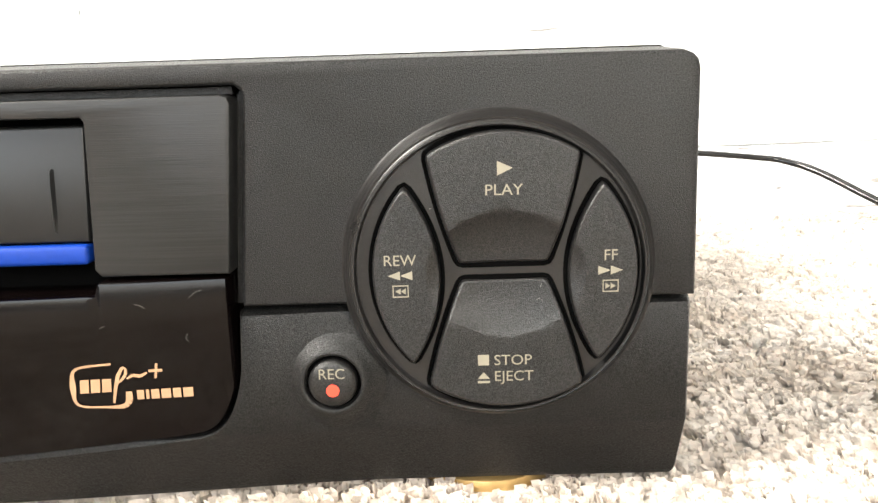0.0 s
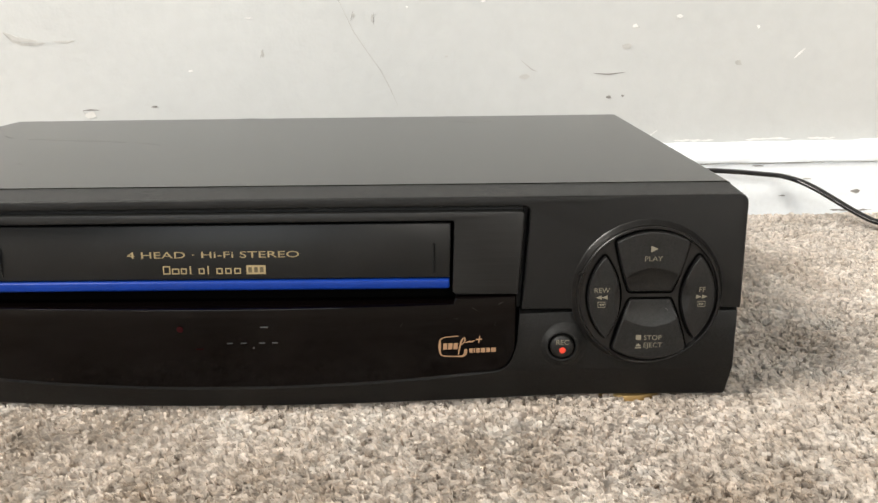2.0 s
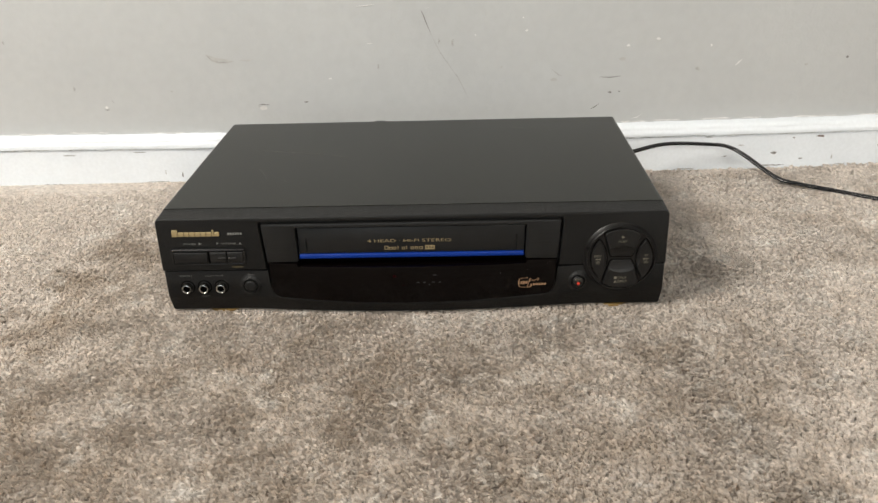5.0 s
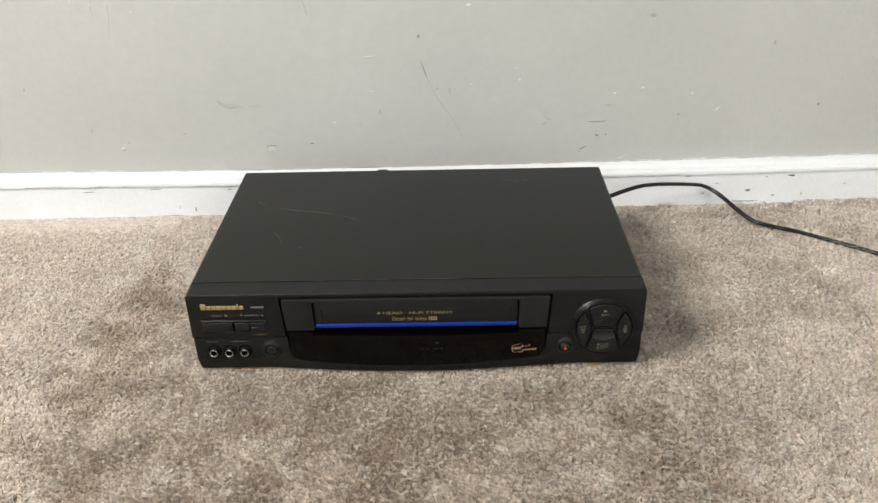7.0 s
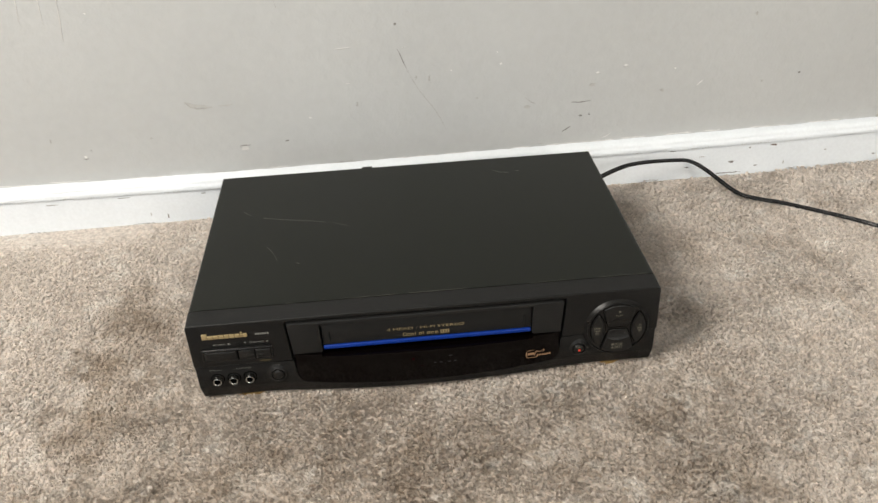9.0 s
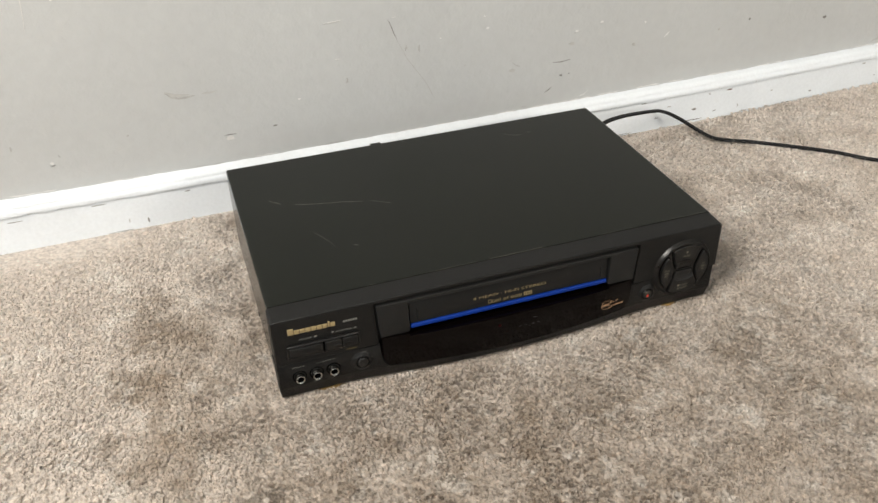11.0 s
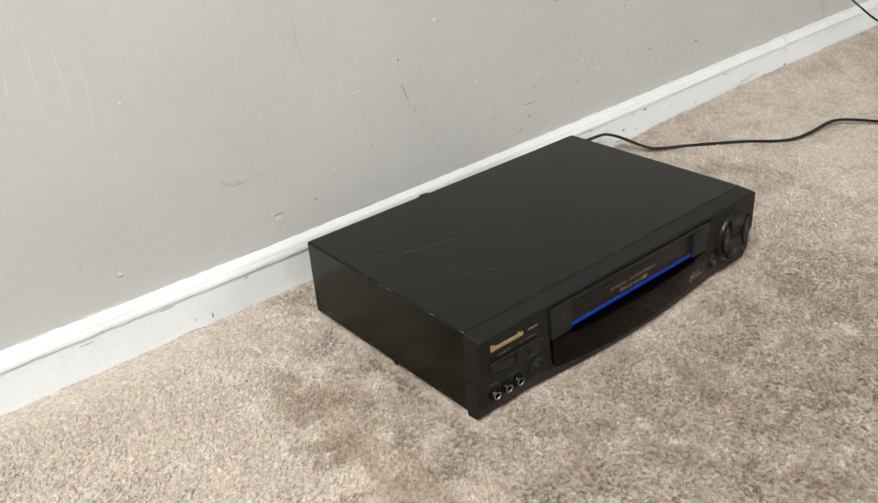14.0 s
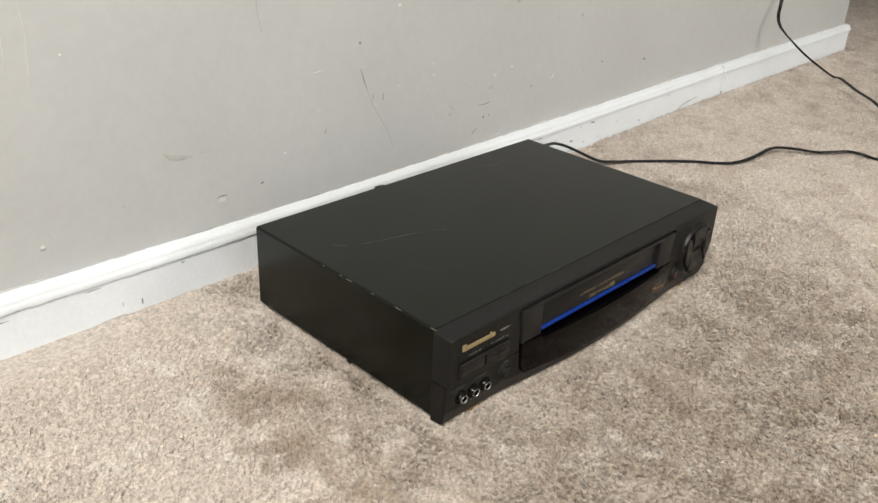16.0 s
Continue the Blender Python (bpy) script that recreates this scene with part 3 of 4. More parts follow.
# some dark strokes here rim dents and chips: edge shade drawn as colour
for pts, w, m in (
        ([(-0.2055, 0.0925), (-0.199, 0.0930), (-0.192, 0.0926)], 0.0011, CHIP_EDGE_DARK), ([(-0.2055, 0.0925), (-0.203, 0.0880), (-0.199, 0.0852)], 0.0007, SCUFF_EDGE),
        ([(-0.397, 0.0915), (-0.394, 0.0905), (-0.391, 0.0915)], 0.0009, CHIP_EDGE_DARK), ([(-0.386, 0.103), (-0.3845, 0.0995)], 0.0010, CHIP_EDGE_DARK),
        ([(0.0035, 0.2035), (0.0085, 0.2045)], 0.0008, CHIP_LIGHT), ([(0.036, 0.158), (0.0365, 0.167)], 0.0008, CHIP_EDGE_DARK), ([(0.018, 0.161), (0.0195, 0.1685)], 0.0008, CHIP_EDGE_DARK),
        ([(0.204, 0.0775), (0.209, 0.0800), (0.214, 0.0835)], 0.0013, CHIP_EDGE_DARK), ([(0.255, 0.0640), (0.262, 0.0655), (0.268, 0.0700)], 0.0009, CHIP_LIGHT), ([(0.172, 0.0630), (0.180, 0.0620)], 0.0012, SCUFF_EDGE),
        ([(0.278, 0.1585), (0.285, 0.1595)], 0.0008, SCUFF_EDGE), ([(0.243, 0.1520), (0.250, 0.1530)], 0.0008, SCUFF_EDGE), ([(-0.0565, 0.1330), (-0.054, 0.1395)], 0.0008, CHIP_EDGE_DARK),
        ([(-0.262, 0.1555), (-0.252, 0.1500), (-0.236, 0.1485)], 0.0040, SMEAR), ([(-0.222, 0.1480), (-0.212, 0.1475), (-0.206, 0.1485)], 0.0022, SMEAR),
        ([(-0.445, 0.327), (-0.4465, 0.311), (-0.447, 0.297)], 0.0009, DENT_LIGHT),
        ([(-0.422, 0.349), (-0.4205, 0.33), (-0.421, 0.309), (-0.4215, 0.285), (-0.424, 0.263)], 0.0009, DENT_LIGHT),
        ([(-0.400, 0.340), (-0.398, 0.32), (-0.397, 0.302), (-0.398, 0.260)], 0.0009, DENT_LIGHT),
        ([(-0.379, 0.326), (-0.377, 0.290), (-0.379, 0.265), (-0.382, 0.240)], 0.0009, DENT_LIGHT),
        ([(-0.142, 0.313), (-0.1425, 0.288), (-0.137, 0.262)], 0.0010, SCUFF_EDGE)):
    stroke("scratch", pts, w, m)


def board_mark(x, z, w, h, m, seed):
    rs = random.Random(seed)
    bm = bmesh.new()
    k = 8
    bm.faces.new([bm.verts.new((x + w / 2 * math.cos(6.283 * i / k) * rs.uniform(0.5, 1.3), wall_y(x) - 0.0119, z + (lift(x) if z > 0.03 else 0) + h / 2 * math.sin(6.283 * i / k) * rs.uniform(0.5, 1.3))) for i in range(k)])
    place(bm, m, "chip", baseboard, "", 0)


for i, (x, z, w, h) in enumerate(((0.488, 0.036, 0.010, 0.003), (0.433, 0.019, 0.009, 0.003), (-0.309, 0.008, 0.002, 0.006), (0.39, 0.030, 0.008, 0.0015),
                                  (0.455, 0.035, 0.003, 0.002), (0.466, 0.011, 0.006, 0.002), (0.505, 0.012, 0.002, 0.006), (0.372, 0.016, 0.006, 0.0012),
                                  (0.35, 0.039, 0.012, 0.0012), (0.72, 0.036, 0.007, 0.0025), (0.745, 0.020, 0.003, 0.002), (-0.36, 0.037, 0.02, 0.001),
                                  (-0.33, 0.012, 0.0015, 0.006), (-0.26, 0.036, 0.006, 0.002), (-0.45, 0.034, 0.018, 0.001), (0.56, 0.026, 0.004, 0.002),
                                  (0.63, 0.014, 0.006, 0.002), (0.93, 0.008, 0.005, 0.003), (0.934, 0.031, 0.004, 0.003))):
    board_mark(x, z, w, h, RUST if i == 0 else CHIP_EDGE_DARK if i % 3 else SCUFF_EDGE, 90 + i)


bead = [(0.9212 - 0.0035 * i / 14, 0.0660 - 0.0600 * i / 14) for i in range(15)]
out = lambda z: 0.0122 if z < 0.0490 else 0.0145 if z < 0.0560 else 0.0120 if z < 0.0620 else 0.0085
stations = []
for x, z in bead:
    w = 0.0010 + 0.0004 * math.sin(700 * z)
    stations.append([(x - w, wall_y(x) - out(z) + 0.004, z), (x - 0.5 * w, wall_y(x) - out(z) - 0.0007, z), (x + 0.5 * w, wall_y(x) - out(z) - 0.0007, z), (x + w, wall_y(x) - out(z) + 0.004, z)])
place(loft(bmesh.new(), stations), TRIM, "caulk_bead", baseboard, "white bead of paint over the joint")
for x, z, w, h in ((0.9275, 0.0120, 0.006, 0.005), (0.9245, 0.0460, 0.003, 0.003)):
    board_mark(x, z, w, h, CHIP_EDGE_DARK, int(x * 1e4))


def crack(pts, w, depth):
    """A fine crack in the paint of the board, along points in x and z."""
    bm = bmesh.new()
    for (a, b), (c, d) in zip(pts, pts[1:]):
        n = math.hypot(c - a, d - b)
        nx, nz = -(d - b) / n * w / 2, (c - a) / n * w / 2
        bm.faces.new([bm.verts.new((px, wall_y(px) - depth, pz)) for px, pz in ((a - nx, b - nz), (c - nx, d - nz), (c + nx, d + nz), (a + nx, b + nz))])
    place(bm, CHIP_EDGE_DARK, "crack", baseboard, "", 0)


crack([(0.752, 0.004), (0.768, 0.010), (0.783, 0.016), (0.802, 0.0175), (0.830, 0.020)], 0.0009, 0.0120)
crack([(0.778, 0.014), (0.790, 0.013), (0.806, 0.0155)], 0.0006, 0.0120)
stroke("scratch", [(0.733, 0.066), (0.737, 0.071), (0.748, 0.0735), (0.767, 0.074), (0.782, 0.072)], 0.0010, SCUFF_EDGE)


def grime(x0, x1, z, w, m, depth, seed):
    """A thin broken line of dirt or chipped paint along the board."""
    rs = random.Random(seed)
    bm = bmesh.new()
    k = 10
    top, low = [], []
    for i in range(k + 1):
        x = x0 + (x1 - x0) * i / k
        c, h = z + (lift(x) if z > 0.01 else 0) + rs.uniform(-0.3, 0.3) * w, w * rs.uniform(0.25, 1.0) * (0.2 if i in (0, k) else 1) / 2
        top.append(bm.verts.new((x, wall_y(x) - depth, c + h)))
        low.append(bm.verts.new((x, wall_y(x) - depth, c - h)))
    for i in range(k):
        bm.faces.new((low[i], low[i + 1], top[i + 1], top[i]))
    place(bm, m, "dirt_line", baseboard, "", 0)


rs = random.Random(7)
gx = -0.62
while gx < 1.5:
    step = rs.uniform(0.03, 0.12)
    if rs.random() < 0.75:
        grime(gx, gx + step, 0.0411, 0.0011, CHIP_EDGE_DARK if rs.random() < 0.6 else SCUFF_EDGE, 0.0118, rs.random())
    gx += step + rs.uniform(0.0, 0.05)
gx = -0.60
while gx < 1.2:
    step = rs.uniform(0.008, 0.035)
    grime(gx, gx + step, (0.0005 if gx > -0.2 else -0.0015) + rs.uniform(0, 0.003), 0.0016, SCUFF_EDGE if rs.random() < 0.6 else CHIP_EDGE_DARK, 0.0119, rs.random())
    gx += step + rs.uniform(0.03, 0.12)
gx = -0.60
while gx < 1.5:
    step = rs.uniform(0.01, 0.06)
    grime(gx, gx + step, 0.0588 + rs.uniform(-0.0006, 0.0008), 0.0018, CHIP_LIGHT if rs.random() < 0.7 else SCUFF_EDGE, 0.0006, rs.random())
    gx += step + rs.uniform(0.0, 0.05)


# ---- video recorder ----
vcr = new("video_recorder")
vcr.location = (0, 0.14, 0)
tagged(vcr, "black video cassette recorder with round control pad, standing on carpet", "video recorder")

# steel cover, back and base
cover = bmesh.new()
prof = [(-0.2157, 0.0068), (-0.2157, 0.0920), (-0.2152, 0.0933), (-0.2137, 0.0940), (0.2137, 0.0940), (0.2152, 0.0933), (0.2157, 0.0920), (0.2157, 0.0068),
        (0.2145, 0.0068), (0.2145, 0.0925), (-0.2145, 0.0925), (-0.2145, 0.0068)]
loft(cover, [[(x, y, z) for x, z in prof] for y in (0.0212, 0.279)])
cover = part("top_cover", cover, LID, vcr, "charcoal painted steel cover with fine scratches", 20)
part("rear_panel", boxed(-0.2142, 0.2142, 0.2745, 0.2775, 0.0070, 0.0923), LID, vcr)
part("base_pan", boxed(-0.2142, 0.2142, 0.0215, 0.2745, 0.0060, 0.0085), LID, vcr)
part("rear_tab", boxed(-0.054, -0.042, 0.277, 0.2835, 0.0915, 0.0938, 0.0005), LID, vcr)
part("side_clip", boxed(-0.2163, -0.2122, 0.130, 0.135, 0.0040, 0.0070, 0.0005), PLASTIC, vcr)


def top_scratch(pts, w):
    bm = bmesh.new()
    a = [bm.verts.new((x, y + w / 2, 0.09408)) for x, y in pts]
    b = [bm.verts.new((x, y - w / 2, 0.09408)) for x, y in pts]
    for i in range(len(pts) - 1):
        bm.faces.new((a[i], a[i + 1], b[i + 1], b[i]))
    part("scratch", bm, SCRATCH, cover, "", 0)


for pts, w in (([(-0.183, 0.197), (-0.178, 0.191), (-0.173, 0.187)], 0.0006), ([(-0.160, 0.180), (-0.148, 0.1765), (-0.135, 0.173), (-0.128, 0.1715), (-0.109, 0.167), (-0.094, 0.162)], 0.0005),
               ([(-0.086, 0.160), (-0.079, 0.156), (-0.069, 0.149)], 0.0004),
               ([(-0.152, 0.121), (-0.146, 0.111), (-0.139, 0.092)], 0.0005), ([(-0.122, 0.088), (-0.118, 0.086)], 0.0006),
               ([(0.095, 0.250), (0.104, 0.243), (0.113, 0.241)], 0.0006), ([(0.120, 0.246), (0.126, 0.243)], 0.0005)):
    top_scratch(pts, w)
wear_rs = random.Random(5)
wx = -0.208
while wx < 0.205:
    run = wear_rs.uniform(0.006, 0.035)
    if wear_rs.random() < 0.6:
        top_scratch([(wx, 0.0216), (wx + run / 2, 0.0215), (min(wx + run, 0.212), 0.0216)], wear_rs.uniform(0.00015, 0.0004))
    wx += run
for y0, y1 in ((0.020, 0.026), (0.062, 0.070), (0.098, 0.101), (0.128, 0.137), (0.142, 0.146), (0.168, 0.171)):
    wear = bmesh.new()
    wear.faces.new([wear.verts.new(p) for p in ((-0.21542, y0, 0.0932), (-0.21542, y1, 0.0932), (-0.2149, y1, 0.09365), (-0.2149, y0, 0.09365))])
    part("worn_patch", wear, SCRATCH, cover, "", 0)

# front bezel
STEP = 0.0435
OVER = STEP + 0.0009


def fan(x):
    """How far the lower front swells forward in the middle."""
    return 0.0095 * max(0.0, 1 - (x / 0.150) ** 2) ** 1.2


def low_y(x):
    return 0.0030 - fan(x)


def sill(x):
    """The lower rim of the display window."""
    u = min(abs(x) / 0.1250, 1)
    if abs(x) >= 0.1249:
        return STEP
    s = 0.0132 + 0.0050 * u ** 2.2
    if abs(x) > 0.114:
        q = (abs(x) - 0.114) / 0.011
        s += (STEP - s) * (1 - math.sqrt(max(0, 1 - q ** 3))) * 0.9
    return s


bezel = bmesh.new()
upper = [(-0.2166, OVER), (-0.2166, 0.0890), (-0.2162, 0.0906), (-0.2152, 0.0917), (-0.2132, 0.0925), (0.2132, 0.0925), (0.2152, 0.0917), (0.2162, 0.0906), (0.2166, 0.0890), (0.2166, OVER),
         (0.1258, OVER), (0.1288, 0.0862), (0.1284, 0.0873), (0.1270, 0.0883), (-0.1270, 0.0883), (-0.1284, 0.0873), (-0.1288, 0.0862), (-0.1258, OVER)]
plate(bezel, upper, 0.0, 0.0208, 0.0011, 3)
for v in bezel.verts:
    if v.co.z > 0.0885 and v.co.y > 0.015:
        v.co.z += 0.0012
bezel = part("bezel", bezel, PLASTIC, vcr, "grained black plastic front", 28)
sharp_round_top(bezel)
stations = []
xs = [-0.2167, -0.2161, -0.205, -0.18, -0.155, -0.140, -0.130, -0.1253] + sorted([-0.125 + 0.125 * i / 30 for i in range(61)] + [side * (0.1105 + 0.0144 * i / 24) for i in range(1, 24) for side in (-1, 1)]) + [0.1253, 0.130, 0.140, 0.155, 0.18, 0.205, 0.2161, 0.2167]
for x in xs:
    f = low_y(x) + (0.0012 if abs(x) > 0.2164 else 0)
    t = sill(x)
    bx = x if abs(x) < 0.2164 else math.copysign(0.2174, x)
    e = 1.0 if abs(x) > 0.1252 else 0.3
    stations.append([(bx, 0.0207, t), (x, f + 0.0034 * e, t - 0.0002 * e), (x, f + 0.0014 * e, t - 0.0006 * e), (x, f + 0.0004 * e, t - 0.0013 * e), (x, f, t - 0.0026 * e), (x, f + 0.0002, (t + 0.0165) / 2), (x, f + 0.0004, 0.0168), (x, f + 0.0010, 0.0158),
                     (x * 0.995, f + 0.0046, 0.0036), (x * 0.9925, f + 0.0058, 0.0022), (bx * 0.994, 0.0207, 0.0022)])
lower = part("lower_bezel", loft(bmesh.new(), stations), PLASTIC, vcr, "", 32)
for x0, x1 in ((-0.2140, -0.1305), (0.1305, 0.2140)):
    part("groove_back", boxed(x0, x1, 0.0072, 0.0110, 0.0405, 0.0475), GAP, vcr)
part("inner_frame", boxed(-0.1300, 0.1300, 0.0070, 0.0200, 0.0300, 0.0895), GAP, vcr)

# shallow groove round the cassette panel
for side in (-1, 1):
    part("groove", plate(bmesh.new(), [(side * x, z) for x, z in ((0.1236, 0.0440), (0.12665, 0.0866), (0.1284, 0.0884), (0.1254, 0.0440))], 0.0052, 0.0069), PLASTIC, bezel, "", 0)
part("groove", boxed(-0.1262, 0.1262, 0.0030, 0.0068, 0.08665, 0.0880), PLASTIC, bezel, "", 0)

# cassette panel, flap and blue strip
surround = [(-0.1240, 0.0516), (-0.1266, 0.0848), (-0.1260, 0.0861), (-0.1246, 0.0866), (0.1246, 0.0866), (0.1260, 0.0861), (0.1266, 0.0848), (0.1240, 0.0516),
            (0.0985, 0.0516), (0.0972, 0.0530), (0.0981, 0.0822), (0.0974, 0.0830), (-0.0974, 0.0830), (-0.0981, 0.0822), (-0.0972, 0.0530), (-0.0985, 0.0516)]
part("cassette_surround", plate(bmesh.new(), surround, -0.0012, 0.0068, 0.0006, 2), PANEL, vcr, "brushed dark grey surround of the cassette slot", 28)
flap = bmesh.new()
plate(flap, [(-0.0961, 0.0585), (-0.0968, 0.0814), (0.0968, 0.0814), (0.0961, 0.0585)], 0.0006, 0.0060, 0.0006, 2)
for v in flap.verts:
    v.co.y += (v.co.z - 0.0585) * 0.07
flap = part("cassette_flap", flap, FLAP, vcr, "black hinged cassette flap with gold lettering", 28)


def flap_y(x, z):
    return 0.00052 + (z - 0.0585) * 0.07


part("blue_strip", boxed(-0.0960, 0.0960, -0.0006, 0.0050, 0.0541, 0.0581, 0.0009, 3), BLUE, flap, "bright blue strip along the flap")
for s in (-1, 1):
    part("grip_ridge", loft(bmesh.new(), [[(s * 0.0897 - 0.0006, flap_y(0, z) + 0.0003, z), (s * 0.0897, flap_y(0, z) - h, z), (s * 0.0897 + 0.0006, flap_y(0, z) + 0.0003, z)]
                                          for z, h in ((0.0605, 0.0001), (0.0635, 0.0007), (0.0690, 0.0010), (0.0725, 0.0008), (0.0732, 0.0001))]), FLAP, flap)
writing("lettering", "4 HEAD \u00b7 Hi-Fi STEREO", -0.0015, 0.0678, 0.0028, flap, FLAP_GOLD, flap_y, stretch=1.88)

# display window
stations = []
window_xs = sorted([-0.1236 + 0.2472 * i / 80 for i in range(81)] + [-0.0984, -0.0976, 0.0976, 0.0984] + [side * (0.1095 + 0.0140 * i / 24) for i in range(24) for side in (-1, 1)])
for x in window_xs:
    f = low_y(x) - 0.0016 + (0.0012 if abs(x) > 0.1235 else 0)
    t = 0.0508 - (0.0024 if abs(x) < 0.0980 else 0)
    b = sill(x * 1.004) + 0.0004
    b = min(b, t - 0.008)
    stations.append([(x, 0.0068, t), (x, f + 0.0005, t), (x, f + 0.0001, t - 0.0002), (x, f, t - 0.0006), (x, f - 0.0002, t * 0.6 + b * 0.4),
                     (x, f, t * 0.25 + b * 0.75), (x, f + 0.0004, b + 0.0006), (x, f + 0.0014, b), (x, 0.0068, b)])
display = part("display_window", loft(bmesh.new(), stations), GLOSS, vcr, "glossy smoked black display window", 40)


def display_y(x, z):
    return low_y(x) - 0.0016 - 0.00035


shape("clock_segments", [rect(a, a + 0.0024, 0.0336, 0.0341) for a in (0.0040, 0.0096, 0.0172, 0.0226)] + [rect(0.0146, 0.0153, 0.0314, 0.0320)], display, SEGMENT, display_y, "faint dashes of an unset clock")
shape("indicator", [rect(0.0182, 0.0212, 0.0404, 0.0410)], display, SEGMENT, display_y)
shape("indicator", [arc(-0.0150, 0.0400, 0.0014, 0, 330, 11)], display, RED_DIM, display_y, "dark red indicator")
shape("indicator", [rect(-0.0088, -0.0060, 0.0311, 0.0316)], display, RED_DIM, display_y)
# printed emblem: a bowed screen outline, a pen stroke, bars and a cross
def bowed(a, rx, rz):
    c, d = math.cos(radians(a)), math.sin(radians(a))
    k = (abs(c) ** 5.5 + abs(d) ** 5.5) ** (-1 / 5.5)
    return 0.0951 + rx * k * c, 0.0299 + rz * k * d - 0.0003 * (k * c) * (1 if d < 0 else -1)


def ribbon(pts, width):
    """Short pieces along a line, as wide as given at each point."""
    out = []
    for (a, b, w), (c, d, v) in zip([(*p, w) for p, w in zip(pts, width)], [(*p, w) for p, w in zip(pts[1:], width[1:])]):
        n = math.hypot(c - a, d - b)
        nx, nz = -(d - b) / n / 2, (c - a) / n / 2
        out.append([(a - nx * w, b - nz * w), (c - nx * v, d - nz * v), (c + nx * v, d + nz * v), (a + nx * w, b + nz * w)])
    return out


rim = [bowed(66 + 7 * i, 0.0054, 0.0044) for i in range(41)]
stroke_line = [(0.0974, 0.0262), (0.0979, 0.0290), (0.0986, 0.0318), (0.0996, 0.0336), (0.1003, 0.0333), (0.1001, 0.0320), (0.0992, 0.0309), (0.0984, 0.0304)]
marks = ribbon(rim, [0.00045 + 0.0008 * math.exp(-((i - 16) / 4.5) ** 2) + 0.0009 * math.exp(-((i - 38) / 4.5) ** 2) for i in range(41)]) + ribbon(stroke_line, [0.0004, 0.0007, 0.0008, 0.0006, 0.0005, 0.0006, 0.0005, 0.0003])
for x, w in ((0.0910, 0.0017), (0.0931, 0.0018), (0.0953, 0.0018)):
    marks.append([(x, 0.0286), (x + w, 0.0286), (x + w + 0.0002, 0.0314), (x + 0.0002, 0.0314)])
marks += ribbon([(0.1003, 0.0312), (0.1016, 0.0319), (0.1030, 0.0316), (0.1044, 0.0323)], [0.0003, 0.0007, 0.0007, 0.0004])
marks += [rect(0.1047, 0.1074, 0.0323, 0.0329), [(0.1057, 0.0310), (0.1062, 0.0310), (0.1066, 0.0341), (0.1061, 0.0341)]]
for x, w in ((0.1020, 0.0014), (0.1038, 0.0006), (0.1048, 0.0016), (0.1068, 0.0019), (0.1091, 0.0016), (0.1111, 0.0020)):
    marks.append(rect(x, x + w, 0.0267, 0.0287))
marks = [[(a + 0.0019, b) for a, b in o] for o in marks]
shape("emblem", marks, display, PEACH, display_y, "pale gold printed emblem")

# round control pad
PX, PZ = 0.1773, 0.0516
pad = part("control_pad", lathe(bmesh.new(), PX, PZ, [(0.0, -0.0020, 0.0005), (0.0280, -0.0020, 0.0005), (0.0282, -0.0033, 0.0005), (0.0284, -0.0037, 0.0004), (0.0287, -0.0037, 0.0003), (0.0289, -0.0034, 0.0002), (0.02895, -0.0029, 0.0002), (0.0291, -0.0028, 0.0002), (0.0294, -0.0029, 0.0001), (0.0296, -0.0026, 0.0001), (0.0297, -0.0021), (0.0299, -0.0018), (0.0303, -0.0012), (0.0306, -0.0005), (0.0310, -0.0001), (0.0314, 0.0003)], 96), RIM, vcr, "round black control pad with a raised rim", 32)
CX, CZ = 0.1783, 0.0511


def dish(x, z):
    """Depth of the round hollow at the middle of the pad."""
    u = ((x - CX - 0.0002) / 0.0154) ** 2 + ((z - CZ + 0.0003) / 0.0122) ** 2
    return 0.0024 * (1 - u) ** 0.75 if u < 1 else 0.0


def pad_button(name, outline, top, label=""):
    """A raised key whose face dips into the hollow, standing in a dark gap."""
    k = len(outline)
    turn = 1 if sum(outline[i - 1][0] * outline[i][1] - outline[i][0] * outline[i - 1][1] for i in range(k)) > 0 else -1

    def grown(by):
        out = []
        for i in range(k):
            a, b = outline[i - 1], outline[(i + 1) % k]
            d = math.hypot(b[0] - a[0], b[1] - a[1])
            out.append((outline[i][0] + turn * by * (b[1] - a[1]) / d, outline[i][1] - turn * by * (b[0] - a[0]) / d))
        return out

    gap, outline = grown(0.00065), grown(-0.00025)
    mx, mz = sum(p[0] for p in outline) / len(outline), sum(p[1] for p in outline) / len(outline)
    bm = bmesh.new()
    loops = []
    for s, y in ((1.0, -0.0005), (1.0, top + 0.0010), (0.992, top + 0.0005), (0.978, top + 0.0002), (0.95, top), (0.9, top), (0.85, top), (0.8, top), (0.74, top), (0.68, top), (0.6, top), (0.52, top),
                 (0.44, top), (0.36, top), (0.28, top), (0.2, top), (0.1, top)):
        row = []
        for x, z in outline:
            px, pz = mx + (x - mx) * s, mz + (z - mz) * s
            row.append(bm.verts.new((px, y + (dish(px, pz) if y < -0.001 else 0), pz)))
        loops.append(row)
    for a, b in zip(loops, loops[1:]):
        for i in range(k):
            bm.faces.new((a[i], a[(i + 1) % k], b[(i + 1) % k], b[i]))
    bm.faces.new(loops[-1])
    key = part(name, bm, BUTTON, pad, label, 22)
    part("gap", plate(bmesh.new(), gap, -0.00212, -0.0010), GAP, pad, "", 0)
    return key


